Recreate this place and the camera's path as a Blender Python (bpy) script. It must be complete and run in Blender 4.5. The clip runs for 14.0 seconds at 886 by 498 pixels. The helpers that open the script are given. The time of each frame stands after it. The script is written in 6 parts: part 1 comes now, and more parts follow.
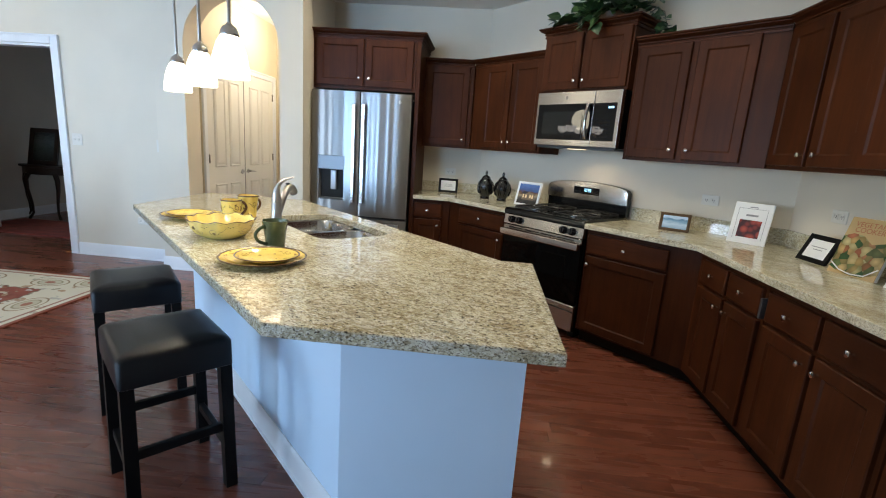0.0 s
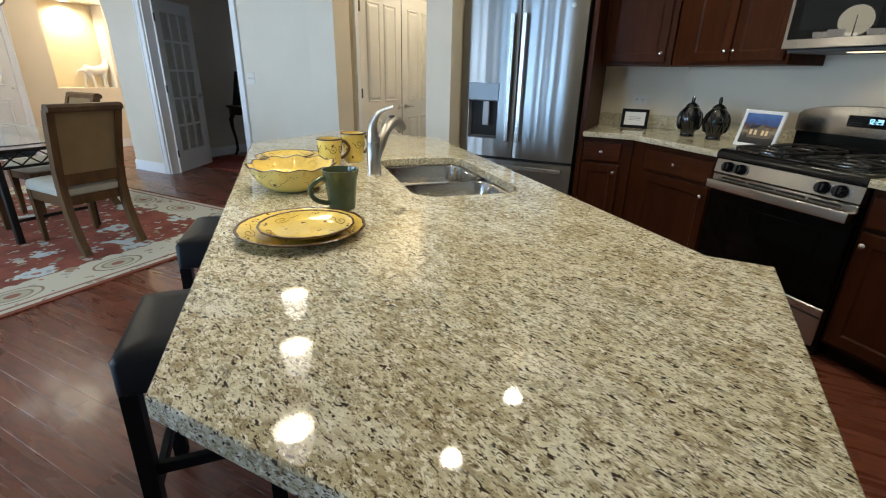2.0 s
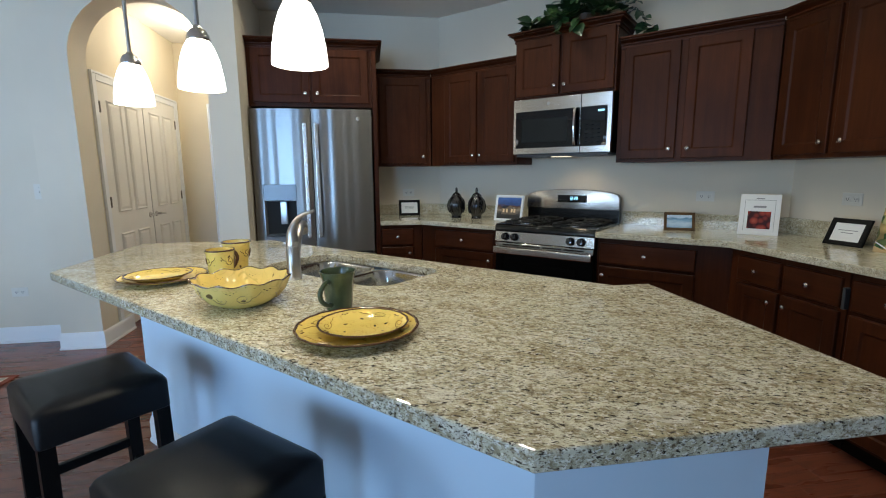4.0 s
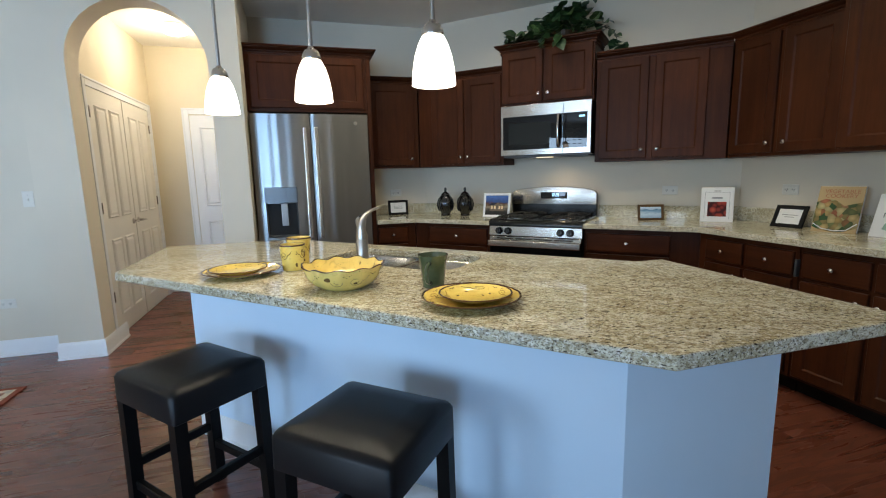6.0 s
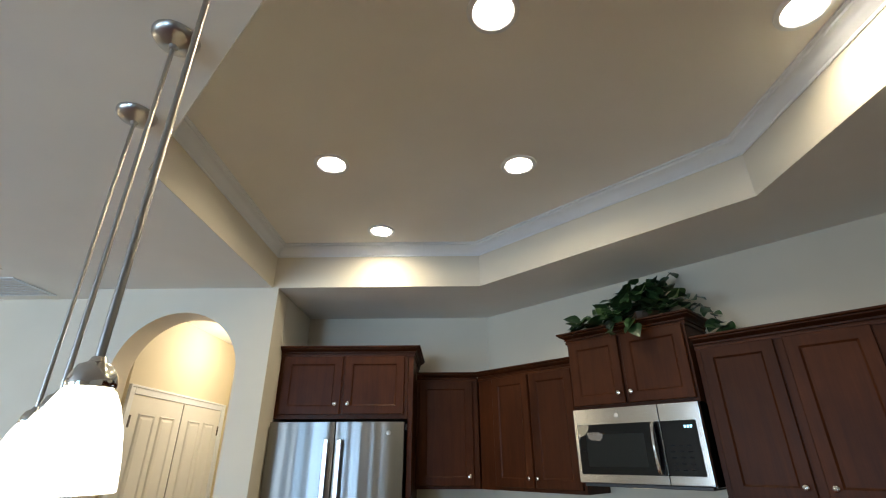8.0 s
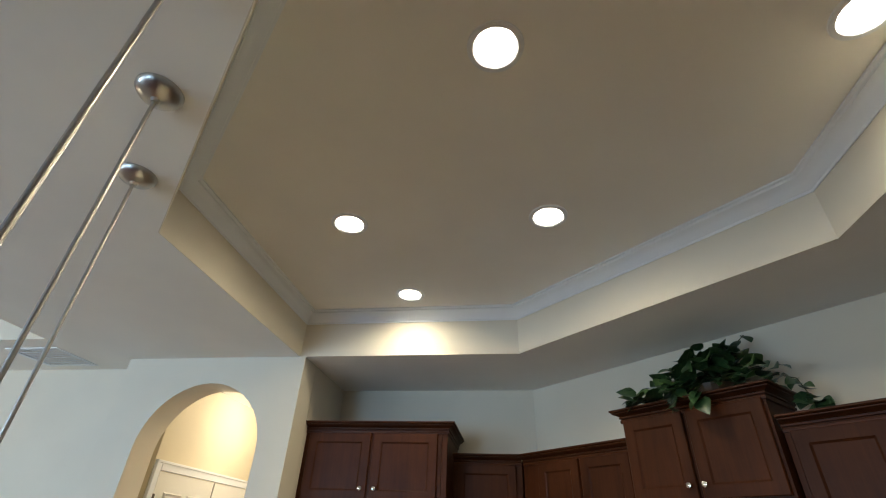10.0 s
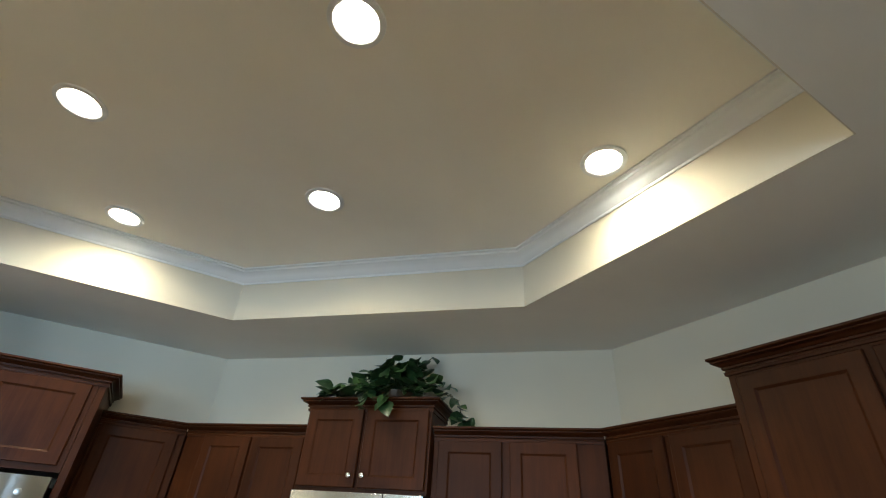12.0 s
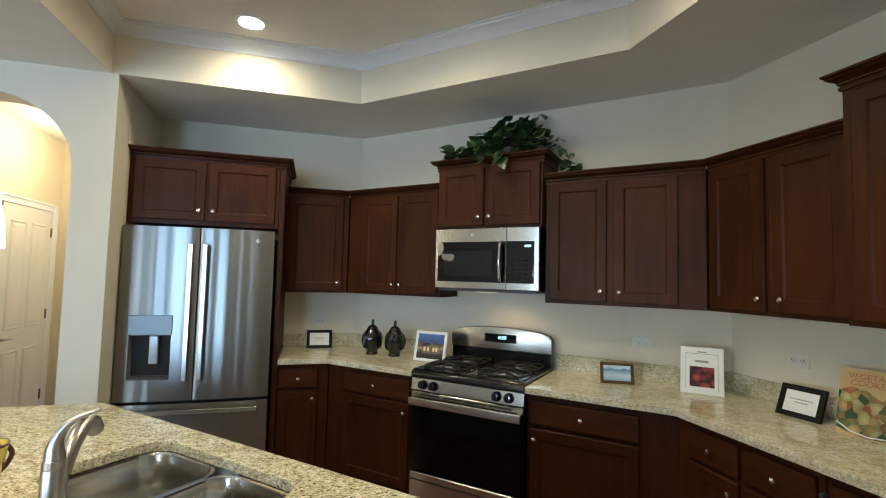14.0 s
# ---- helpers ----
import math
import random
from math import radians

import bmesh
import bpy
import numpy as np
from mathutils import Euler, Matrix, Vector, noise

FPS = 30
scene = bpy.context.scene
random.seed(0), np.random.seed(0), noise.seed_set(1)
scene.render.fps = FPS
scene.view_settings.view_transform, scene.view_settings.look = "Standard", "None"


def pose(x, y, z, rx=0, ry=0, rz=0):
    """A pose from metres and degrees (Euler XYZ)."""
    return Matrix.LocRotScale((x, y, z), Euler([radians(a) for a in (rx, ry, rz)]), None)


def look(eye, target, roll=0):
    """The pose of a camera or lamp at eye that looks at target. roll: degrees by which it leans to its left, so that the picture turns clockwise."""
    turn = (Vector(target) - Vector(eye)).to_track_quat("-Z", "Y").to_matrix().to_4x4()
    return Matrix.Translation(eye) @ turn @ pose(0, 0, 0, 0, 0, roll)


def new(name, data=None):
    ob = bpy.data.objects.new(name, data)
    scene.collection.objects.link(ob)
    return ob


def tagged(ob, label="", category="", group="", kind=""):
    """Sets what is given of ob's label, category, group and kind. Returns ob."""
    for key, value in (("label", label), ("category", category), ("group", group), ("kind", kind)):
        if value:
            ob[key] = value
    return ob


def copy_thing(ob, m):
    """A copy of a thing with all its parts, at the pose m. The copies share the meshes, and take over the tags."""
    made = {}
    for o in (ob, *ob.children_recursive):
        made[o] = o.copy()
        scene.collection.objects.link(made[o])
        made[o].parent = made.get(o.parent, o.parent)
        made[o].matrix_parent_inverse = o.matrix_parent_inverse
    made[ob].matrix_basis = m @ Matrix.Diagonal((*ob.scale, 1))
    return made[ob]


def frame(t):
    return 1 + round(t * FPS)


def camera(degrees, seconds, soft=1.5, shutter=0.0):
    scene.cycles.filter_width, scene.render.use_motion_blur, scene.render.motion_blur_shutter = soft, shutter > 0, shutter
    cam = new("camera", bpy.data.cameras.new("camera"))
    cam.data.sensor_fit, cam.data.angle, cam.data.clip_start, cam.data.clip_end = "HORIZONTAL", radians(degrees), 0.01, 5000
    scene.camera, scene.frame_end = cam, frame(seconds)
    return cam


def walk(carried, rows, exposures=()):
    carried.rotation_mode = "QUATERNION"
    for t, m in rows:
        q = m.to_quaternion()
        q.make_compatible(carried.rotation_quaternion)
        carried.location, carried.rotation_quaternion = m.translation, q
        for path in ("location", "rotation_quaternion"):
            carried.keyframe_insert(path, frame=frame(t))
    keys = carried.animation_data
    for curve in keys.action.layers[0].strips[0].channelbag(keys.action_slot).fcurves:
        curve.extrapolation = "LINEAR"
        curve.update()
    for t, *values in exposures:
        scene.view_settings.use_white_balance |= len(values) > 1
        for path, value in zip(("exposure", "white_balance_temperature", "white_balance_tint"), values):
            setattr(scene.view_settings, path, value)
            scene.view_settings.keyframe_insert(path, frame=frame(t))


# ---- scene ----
cam = camera(87.7, 14.0, soft=1.1)
# seconds, eye, target, roll
PATH = [
    (0, (0.394, 0.182, 1.376), (0.247, 2.131, 0.95), 4.0),
    (0.5, (0.366, 0.46, 1.388), (0.035, 2.371, 0.902), 4.3),
    (1, (0.383, 0.709, 1.368), (-0.203, 2.55, 0.848), 2.8),
    (1.5, (0.4, 0.912, 1.34), (-0.431, 2.627, 0.734), 2.2),
    (2, (0.407, 0.984, 1.297), (-0.433, 2.654, 0.587), 1.3),
    (2.5, (0.37, 0.994, 1.305), (-0.441, 2.697, 0.64), 1.0),
    (3, (0.199, 0.969, 1.315), (-0.23, 2.86, 0.822), 3.0),
    (3.5, (-0.074, 0.861, 1.323), (-0.016, 2.829, 0.969), 1.4),
    (4, (-0.361, 0.648, 1.317), (-0.053, 2.598, 0.994), -0.4),
    (4.2, (-0.471, 0.578, 1.319), (-0.132, 2.521, 0.984), -0.5),
    (5.3, (-0.93, 0.44, 1.312), (-0.41, 2.34, 0.975), -1.4),
    (6.3, (-0.786, 0.503, 1.311), (-0.229, 2.403, 1.029), -1.4),
    (6.5, (-0.649, 0.53, 1.328), (-0.136, 2.456, 1.162), -0.8),
    (7, (-0.384, 0.656, 1.409), (0.037, 2.609, 1.506), -0.2),
    (7.5, (-0.171, 0.921, 1.5), (0.096, 2.85, 1.957), 0.0),
    (8, (0.001, 1.132, 1.607), (-0.024, 2.954, 2.43), -0.2),
    (8.2, (0.095, 1.19, 1.62), (-0.119, 2.942, 2.56), 0.1),
    (9.2, (0.185, 1.34, 1.662), (-0.125, 3.0, 2.735), 1.8),
    (10.3, (0.175, 1.368, 1.669), (-0.036, 3.036, 2.754), 3.5),
    (10.5, (0.15, 1.369, 1.677), (0.125, 3.05, 2.762), 3.8),
    (11, (0.074, 1.377, 1.7), (0.535, 2.993, 2.785), 4.0),
    (11.5, (0.059, 1.374, 1.698), (0.767, 2.898, 2.782), 4.6),
    (12, (0.037, 1.386, 1.69), (0.854, 2.867, 2.758), 4.2),
    (12.5, (0.034, 1.388, 1.686), (0.898, 2.854, 2.737), 3.7),
    (13, (0.041, 1.387, 1.69), (0.873, 2.94, 2.637), 3.6),
    (13.3, (0.033, 1.375, 1.658), (0.817, 3.075, 2.36), 4.1),
    (13.5, (0.008, 1.327, 1.633), (0.721, 3.118, 2.163), 3.8),
    (14, (-0.062, 1.086, 1.542), (0.482, 3.007, 1.662), 1.4),
]
EXPOSURES = [(0, 0.44, 6500, 12), (1.5, 0.16, 6550, 10), (3, 0.0, 6500, 9), (4, -0.08, 6100, 10), (6.5, 0.06, 6750, 11), (7, 0.06, 6900, 14), (7.5, 0.09, 6900, 11), (10.3, -0.06, 6900, 8), (11, 0.0, 6850, 4), (12.5, 0.40, 6800, 3), (13, 0.42, 6850, 3), (13.5, 0.20, 6950, 6), (14, 0.18, 7050, 6)]
walk(cam, [(t, look(eye, target, roll)) for t, eye, target, roll in PATH], EXPOSURES)

# ---- light ----
world = bpy.data.worlds.new("sky")
scene.world = world
world.use_nodes = True
wn = world.node_tree.nodes
sky = wn.new("ShaderNodeTexSky")
sky.sky_type, sky.sun_disc = "NISHITA", False
sky.sun_elevation, sky.sun_rotation = radians(38), radians(200)
world.node_tree.links.new(sky.outputs[0], wn["Background"].inputs[0])
wn["Background"].inputs[1].default_value = 0.1


def lamp(name, kind, m, energy, color, size=0.1, size_y=None, spot=None, blend=0.5, spread=180):
    d = bpy.data.lights.new(name, kind)
    d.energy, d.color = energy, color
    if kind == "AREA":
        d.size, d.spread = size, radians(spread)
        if size_y:
            d.shape, d.size_y = "RECTANGLE", size_y
    else:
        d.shadow_soft_size = size
    if spot:
        d.spot_size, d.spot_blend = radians(spot), blend
    ob = new(name, d)
    ob.matrix_basis = m
    return ob


sun = bpy.data.lights.new("sun", "SUN")
sun.energy, sun.angle, sun.color = 2.5, radians(0.5), (1.0, 0.95, 0.87)
new("sun", sun).matrix_basis = look((0, 0, 0), (0.62, -0.25, -0.74))

DAY = (0.505, 0.73, 1.0)
WARM = (1.0, 0.78, 0.48)
CANLIGHT = (1.0, 0.915, 0.68)
# sky light in the window openings behind the walk and on the dining side
lamp("window_light_corner", "AREA", look((-6.55, -3.5, 1.45), (-6.55, 0, 1.45)), 122, DAY, 2.75, 1.85, spread=115)
lamp("window_light_blind", "AREA", look((-2.85, -3.5, 1.45), (-2.95, 0, 1.45)), 46, (0.37, 0.635, 1.0), 1.2, 1.9, spread=85)
lamp("window_light_dining", "AREA", look((-8.25, -2.2, 1.45), (0, -2.2, 1.45)), 112, DAY, 2.0, 1.8, spread=115)
CANS = [(-0.495, 4.17), (0.405, 3.345), (-0.66, 3.315), (1.334, 2.35), (0.175, 2.343)]
for cx, cy in CANS:
    lamp("can_light", "SPOT", look((cx, cy, 3.122), (cx, cy + 0.0001, 0)), 47, CANLIGHT, 0.06, spot=166, blend=1.0)
PENDANTS = [(-1.169, 2.49), (-0.833, 2.148), (-0.508, 1.80)]
for px, py in PENDANTS:
    lamp("pendant_bulb", "POINT", pose(px, py, 1.60), 3, CANLIGHT, 0.03)
lamp("hall_bulb", "POINT", pose(-1.98, 5.68, 2.60), 19, (1.0, 0.90, 0.74), 0.06)
lamp("niche_spot", "SPOT", look((-8.36, 5.36, 2.19), (-8.4, 5.36, 0.9)), 60, (1.0, 0.84, 0.60), 0.03, spot=150, blend=0.8)
lamp("foyer_bulb", "POINT", pose(-7.3, 6.0, 2.5), 55, (1.0, 0.84, 0.60), 0.1)
lamp("chandelier_bulbs", "POINT", pose(-4.9, 2.85, 2.12), 12, CANLIGHT, 0.2)
lamp("hood_light", "SPOT", look((1.216, 4.072, 1.435), (1.25, 4.11, 0.9)), 4.0, WARM, 0.03, spot=150, blend=0.9)

# ---- materials ----
def mat(name, base, rough=0.5, metal=0.0, emit=None, strength=0.0, spec=None, coat=0.0):
    m = bpy.data.materials.new(name)
    m.use_nodes = True
    p = m.node_tree.nodes["Principled BSDF"]
    p.inputs["Base Color"].default_value = (*base, 1)
    p.inputs["Roughness"].default_value = rough
    p.inputs["Metallic"].default_value = metal
    p.inputs["Coat Weight"].default_value = coat
    p.inputs["Coat Roughness"].default_value = 0.08
    if spec is not None:
        p.inputs["Specular IOR Level"].default_value = spec
    if emit:
        p.inputs["Emission Color"].default_value = (*emit, 1)
        p.inputs["Emission Strength"].default_value = strength
    return m


def node(m, kind, **values):
    n = m.node_tree.nodes.new(kind)
    for key, value in values.items():
        n.inputs[key.replace("_", " ")].default_value = value
    return n


def link(m, a, b):
    m.node_tree.links.new(a, b)


def coords(m, scale=(1, 1, 1), turn=(0, 0, 0), space="Object"):
    tc = node(m, "ShaderNodeTexCoord")
    mp = node(m, "ShaderNodeMapping", Scale=scale, Rotation=turn)
    link(m, tc.outputs[space], mp.inputs["Vector"])
    return mp.outputs[0]


def ramp(m, value, stops):
    r = node(m, "ShaderNodeValToRGB")
    while len(r.color_ramp.elements) < len(stops):
        r.color_ramp.elements.new(0.5)
    for e, (at, c) in zip(r.color_ramp.elements, stops):
        e.position, e.color = at, (*c, 1) if len(c) == 3 else c
    link(m, value, r.inputs[0])
    return r.outputs[0]


def mixed(m, fac, a, b, how="MIX"):
    n = m.node_tree.nodes.new("ShaderNodeMix")
    n.data_type, n.blend_type = "RGBA", how
    for k, v in ((0, fac), (6, a), (7, b)):
        if isinstance(v, (int, float)):
            n.inputs[k].default_value = v
        elif isinstance(v, tuple):
            n.inputs[k].default_value = (*v, 1)
        else:
            link(m, v, n.inputs[k])
    return n.outputs[2]


def bumped(m, height, strength=0.2, distance=0.002):
    b = node(m, "ShaderNodeBump", Strength=strength, Distance=distance)
    link(m, height, b.inputs["Height"])
    link(m, b.outputs[0], m.node_tree.nodes["Principled BSDF"].inputs["Normal"])


def basecolor(m, c):
    link(m, c, m.node_tree.nodes["Principled BSDF"].inputs["Base Color"])


def roughness(m, value, low, high):
    r = node(m, "ShaderNodeMapRange", To_Min=low, To_Max=high)
    link(m, value, r.inputs[0])
    link(m, r.outputs[0], m.node_tree.nodes["Principled BSDF"].inputs["Roughness"])


def noise_of(m, vec, scale, detail=4.0, rough=0.55, dist=0.0):
    n = node(m, "ShaderNodeTexNoise", Scale=scale, Detail=detail, Roughness=rough, Distortion=dist)
    link(m, vec, n.inputs["Vector"])
    return n.outputs[0]


def paint(name, c, rough=0.75, bump=0.12):
    m = mat(name, c, rough)
    v = coords(m)
    big = noise_of(m, v, 1.3, 3)
    basecolor(m, ramp(m, big, [(0.3, tuple(x * 0.95 for x in c)), (0.7, tuple(min(1, x * 1.03) for x in c))]))
    bumped(m, noise_of(m, v, 160, 3), bump, 0.001)
    return m


def wood(name, dark, light, axis=2, rough=0.32, scale=1.0, coat=0.15, random_by=True, bump=0.08, spec=0.24):
    m = mat(name, dark, rough, coat=coat)
    s = [22 * scale, 22 * scale, 22 * scale]
    s[axis] = 1.3 * scale
    v = coords(m, tuple(s))
    if random_by:
        info = node(m, "ShaderNodeObjectInfo")
        shift = node(m, "ShaderNodeVectorMath")
        link(m, v, shift.inputs[0])
        off = node(m, "ShaderNodeCombineXYZ")
        mul = node(m, "ShaderNodeMath")
        mul.operation = "MULTIPLY"
        mul.inputs[1].default_value = 37.0
        link(m, info.outputs["Random"], mul.inputs[0])
        for k in range(3):
            link(m, mul.outputs[0], off.inputs[k])
        link(m, off.outputs[0], shift.inputs[1])
        v = shift.outputs[0]
    g = noise_of(m, v, 1.0, 6, 0.6, 0.6)
    fine = noise_of(m, v, 5.0, 3, 0.7)
    c = ramp(m, g, [(0.25, dark), (0.75, light)])
    c = mixed(m, 0.14, c, ramp(m, fine, [(0.35, tuple(x * 0.6 for x in dark)), (0.65, light)]))
    if random_by:
        tone = node(m, "ShaderNodeMapRange", To_Min=0.82, To_Max=1.12)
        link(m, info.outputs["Random"], tone.inputs[0])
        c = mixed(m, 1.0, c, tone.outputs[0], "MULTIPLY")
    blotch = noise_of(m, coords(m, (3.2, 3.2, 2.2)), 1.0, 3, 0.6)
    c = mixed(m, 1.0, c, ramp(m, blotch, [(0.33, (0.70, 0.68, 0.66)), (0.62, (1.12, 1.12, 1.12))]), "MULTIPLY")
    basecolor(m, c)
    m.node_tree.nodes["Principled BSDF"].inputs["Specular IOR Level"].default_value = spec
    roughness(m, g, rough - 0.05, rough + 0.1)
    bumped(m, fine, bump, 0.0008)
    return m


def brushed(m, amount=0.8):
    """Level brush lines, which draw reflections out up and down."""
    up = node(m, "ShaderNodeCombineXYZ", Z=1.0)
    p = m.node_tree.nodes["Principled BSDF"]
    link(m, up.outputs[0], p.inputs["Tangent"])
    p.inputs["Anisotropic"].default_value = amount


def steel(name, axis=0, base=(0.40, 0.39, 0.37), rough=0.26):
    m = mat(name, base, rough, 1.0)
    s = [420, 420, 420]
    s[axis] = 3
    v = coords(m, tuple(s))
    n = noise_of(m, v, 1.0, 2)
    roughness(m, n, rough - 0.02, rough + 0.03)
    wide = noise_of(m, coords(m, (1.6, 1.6, 1.6)), 1.0, 2)
    basecolor(m, ramp(m, wide, [(0.3, tuple(x * 0.92 for x in base)), (0.7, base)]))
    bumped(m, n, 0.015, 0.0003)
    brushed(m)
    return m


def door_steel(name, base, rough):
    """Brushed sheet with the slight upright ripples of a formed door."""
    m = mat(name, base, rough, 1.0)
    fine = noise_of(m, coords(m, (3, 420, 420)), 1.0, 2)
    roughness(m, fine, rough - 0.02, rough + 0.03)
    ripple = noise_of(m, coords(m, (11, 1, 0.10)), 1.0, 1, 0.4)
    bumped(m, ripple, 0.6, 0.012)
    brushed(m)
    return m


def granite(name, turn=0.0, soft=0.0):
    """Cream ground, tan and grey clouds, crisp brown-black flecks drawn out one way."""
    m = mat(name, (0.5, 0.45, 0.35), 0.07, spec=0.5)

    def drawn_out(along):
        tc = node(m, "ShaderNodeTexCoord")
        mp = node(m, "ShaderNodeMapping", Scale=(along, 1, 1), Rotation=(0, 0, turn))
        mp.vector_type = "TEXTURE"
        link(m, tc.outputs["Object"], mp.inputs["Vector"])
        return mp.outputs[0]
    v, flow = drawn_out(1.5), drawn_out(2.6)
    k = 1 - soft

    def over(c, value, lo, hi, amount, tint):
        return mixed(m, ramp(m, value, [(lo, (0, 0, 0)), (hi, (amount,) * 3)]), c, tint)
    cloud = noise_of(m, v, 6.5, 5, 0.65, 0.5)
    c = ramp(m, cloud, [(0.30, (0.42, 0.365, 0.225)), (0.48, (0.625, 0.575, 0.405)), (0.66, (0.74, 0.715, 0.565))])
    c = over(c, noise_of(m, v, 75, 5, 0.75, 0.3), 0.48, 0.575, 0.75 * k + 0.1, (0.30, 0.235, 0.135))
    c = over(c, noise_of(m, v, 110, 4, 0.75, 0.3), 0.53, 0.59, 0.85 * k, (0.88, 0.85, 0.74))
    c = over(c, noise_of(m, v, 56, 4, 0.7, 0.2), 0.58, 0.66, 0.65 * k, (0.25, 0.235, 0.18))
    c = over(c, noise_of(m, v, 22, 4, 0.65, 0.4), 0.56, 0.66, 0.55 * k, (0.32, 0.245, 0.135))
    c = over(c, noise_of(m, v, 15, 4, 0.65, 0.4), 0.55, 0.68, 0.6 * k, (0.80, 0.77, 0.66))
    c = over(c, noise_of(m, flow, 300, 2, 0.6, 0.3), 0.585, 0.613, 0.85 * k, (0.125, 0.085, 0.048))
    c = over(c, noise_of(m, flow, 190, 2, 0.6, 0.4), 0.615, 0.636, 0.94 * k + 0.05, (0.045, 0.032, 0.022))
    c = over(c, noise_of(m, flow, 62, 3, 0.65, 0.5), 0.695, 0.708, 0.92 * k, (0.060, 0.036, 0.020))
    basecolor(m, c)
    roughness(m, cloud, 0.03, 0.06)
    return m


WALL = paint("wall_paint", (0.70, 0.635, 0.52))
CEIL = paint("ceiling_paint", (0.86, 0.83, 0.77), 0.85, 0.3)
HALLPAINT = paint("hall_paint", (0.68, 0.60, 0.44))
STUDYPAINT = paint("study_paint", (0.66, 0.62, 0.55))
WHITE = paint("white_trim", (0.79, 0.81, 0.83), 0.35, 0.05)
# white island paint with the blue of the daylight mixed into its colour
ISLDAYBLUE = paint("island_paint_blue_daylight", (0.64, 0.80, 0.95), 0.5, 0.1)
CHERRY = wood("cherry_cabinet", (0.036, 0.0098, 0.0032), (0.076, 0.0218, 0.0070), 2, 0.38, 1.0, 0.0, spec=0.13)
CHERRYX = wood("cherry_cabinet_rail", (0.036, 0.0098, 0.0032), (0.076, 0.0218, 0.0070), 0, 0.38, 1.0, 0.0, spec=0.13)
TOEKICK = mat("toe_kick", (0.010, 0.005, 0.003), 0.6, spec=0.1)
GRANITE = granite("island_granite", radians(-21))
GRANITE2 = granite("counter_granite", radians(-45), 0.42)
STEEL = steel("brushed_steel", 0, (0.52, 0.50, 0.47), 0.24)
RECESSGREY = mat("recess_grey", (0.18, 0.185, 0.19), 0.35)
STEELV = door_steel("brushed_steel_door", (0.25, 0.246, 0.24), 0.30)
SINKSTEEL = mat("sink_steel", (0.58, 0.57, 0.55), 0.17, 1.0)
NICKEL = mat("brushed_nickel", (0.48, 0.455, 0.42), 0.30, 1.0)
CHROME = mat("polished_nickel", (0.72, 0.70, 0.66), 0.12, 1.0)
BLACKGLASS = mat("black_glass", (0.002, 0.002, 0.003), 0.012, spec=0.4)
BLACK = mat("black_enamel", (0.005, 0.005, 0.005), 0.16, spec=0.4)
IRON = mat("cast_iron", (0.008, 0.008, 0.008), 0.5, spec=0.25)
DARKGREY = mat("dark_plastic", (0.05, 0.052, 0.055), 0.4)
GAPBLACK = mat("dark_gap", (0.006, 0.006, 0.006), 0.7)
LEATHER = mat("black_leather", (0.008, 0.008, 0.009), 0.38, spec=0.2)
bumped(LEATHER, noise_of(LEATHER, coords(LEATHER), 240, 3), 0.25, 0.0008)
BLACKWOOD = mat("black_wood", (0.005, 0.0045, 0.0045), 0.42, spec=0.15)
SHADE = mat("lit_glass_shade", (0.9, 0.88, 0.84), 0.3, emit=(1.0, 0.93, 0.82), strength=4.2)
CANLENS = mat("lit_can_lens", (0.9, 0.9, 0.9), 0.4, emit=(1.0, 0.95, 0.86), strength=28.0)
DISPLAY = mat("blue_display", (0.01, 0.02, 0.03), 0.2, emit=(0.35, 0.75, 1.0), strength=2.5)
BRONZE = mat("dark_bronze", (0.10, 0.085, 0.07), 0.4, 0.8)

# ---- mesh helpers ----
def part(name, bm, material, parent=None, label="", smooth=False, m=None, keep=False):
    bmesh.ops.remove_doubles(bm, verts=bm.verts, dist=1e-6)
    bmesh.ops.recalc_face_normals(bm, faces=bm.faces)
    me = bpy.data.meshes.new(name)
    bm.to_mesh(me)
    if not keep:
        bm.free()
    me.materials.append(material)
    if smooth:
        for p in me.polygons:
            p.use_smooth = True
        me.set_sharp_from_angle(angle=radians(38))
    ob = new(name, me)
    if parent:
        ob.parent = parent
    if m is not None:
        ob.matrix_basis = m
    if label:
        ob["label"] = label
    return ob


def thing(name, m, label, category, group="", kind=""):
    ob = new(name)
    ob.empty_display_size = 0.1
    ob.matrix_basis = m
    return tagged(ob, label, category, group, kind)


def box(bm, x0, x1, y0, y1, z0, z1, bevel=0.0, seg=1, m=None):
    v = [bm.verts.new((x, y, z)) for z in (z0, z1) for y in (y0, y1) for x in (x0, x1)]
    if m is not None:
        for q in v:
            q.co = m @ q.co
    f = [bm.faces.new([v[i] for i in ids]) for ids in ((0, 2, 3, 1), (4, 5, 7, 6), (0, 1, 5, 4), (2, 6, 7, 3), (0, 4, 6, 2), (1, 3, 7, 5))]
    if bevel:
        edges = {e for q in f for e in q.edges}
        bmesh.ops.bevel(bm, geom=list(edges), offset=bevel, segments=seg, affect="EDGES", profile=0.6)
    return bm


def boxed(*args, **kw):
    return box(bmesh.new(), *args, **kw)


def rings(bm, loops, cap0=True, cap1=True, closed=True):
    """Skin a row of loops of equal length."""
    vs = [[bm.verts.new(p) for p in l] for l in loops]
    n = len(vs[0])
    for a, b in zip(vs, vs[1:]):
        for i in range(n if closed else n - 1):
            j = (i + 1) % n
            bm.faces.new((a[i], a[j], b[j], b[i]))
    if cap0:
        bm.faces.new(list(reversed(vs[0])))
    if cap1:
        bm.faces.new(vs[-1])
    return bm


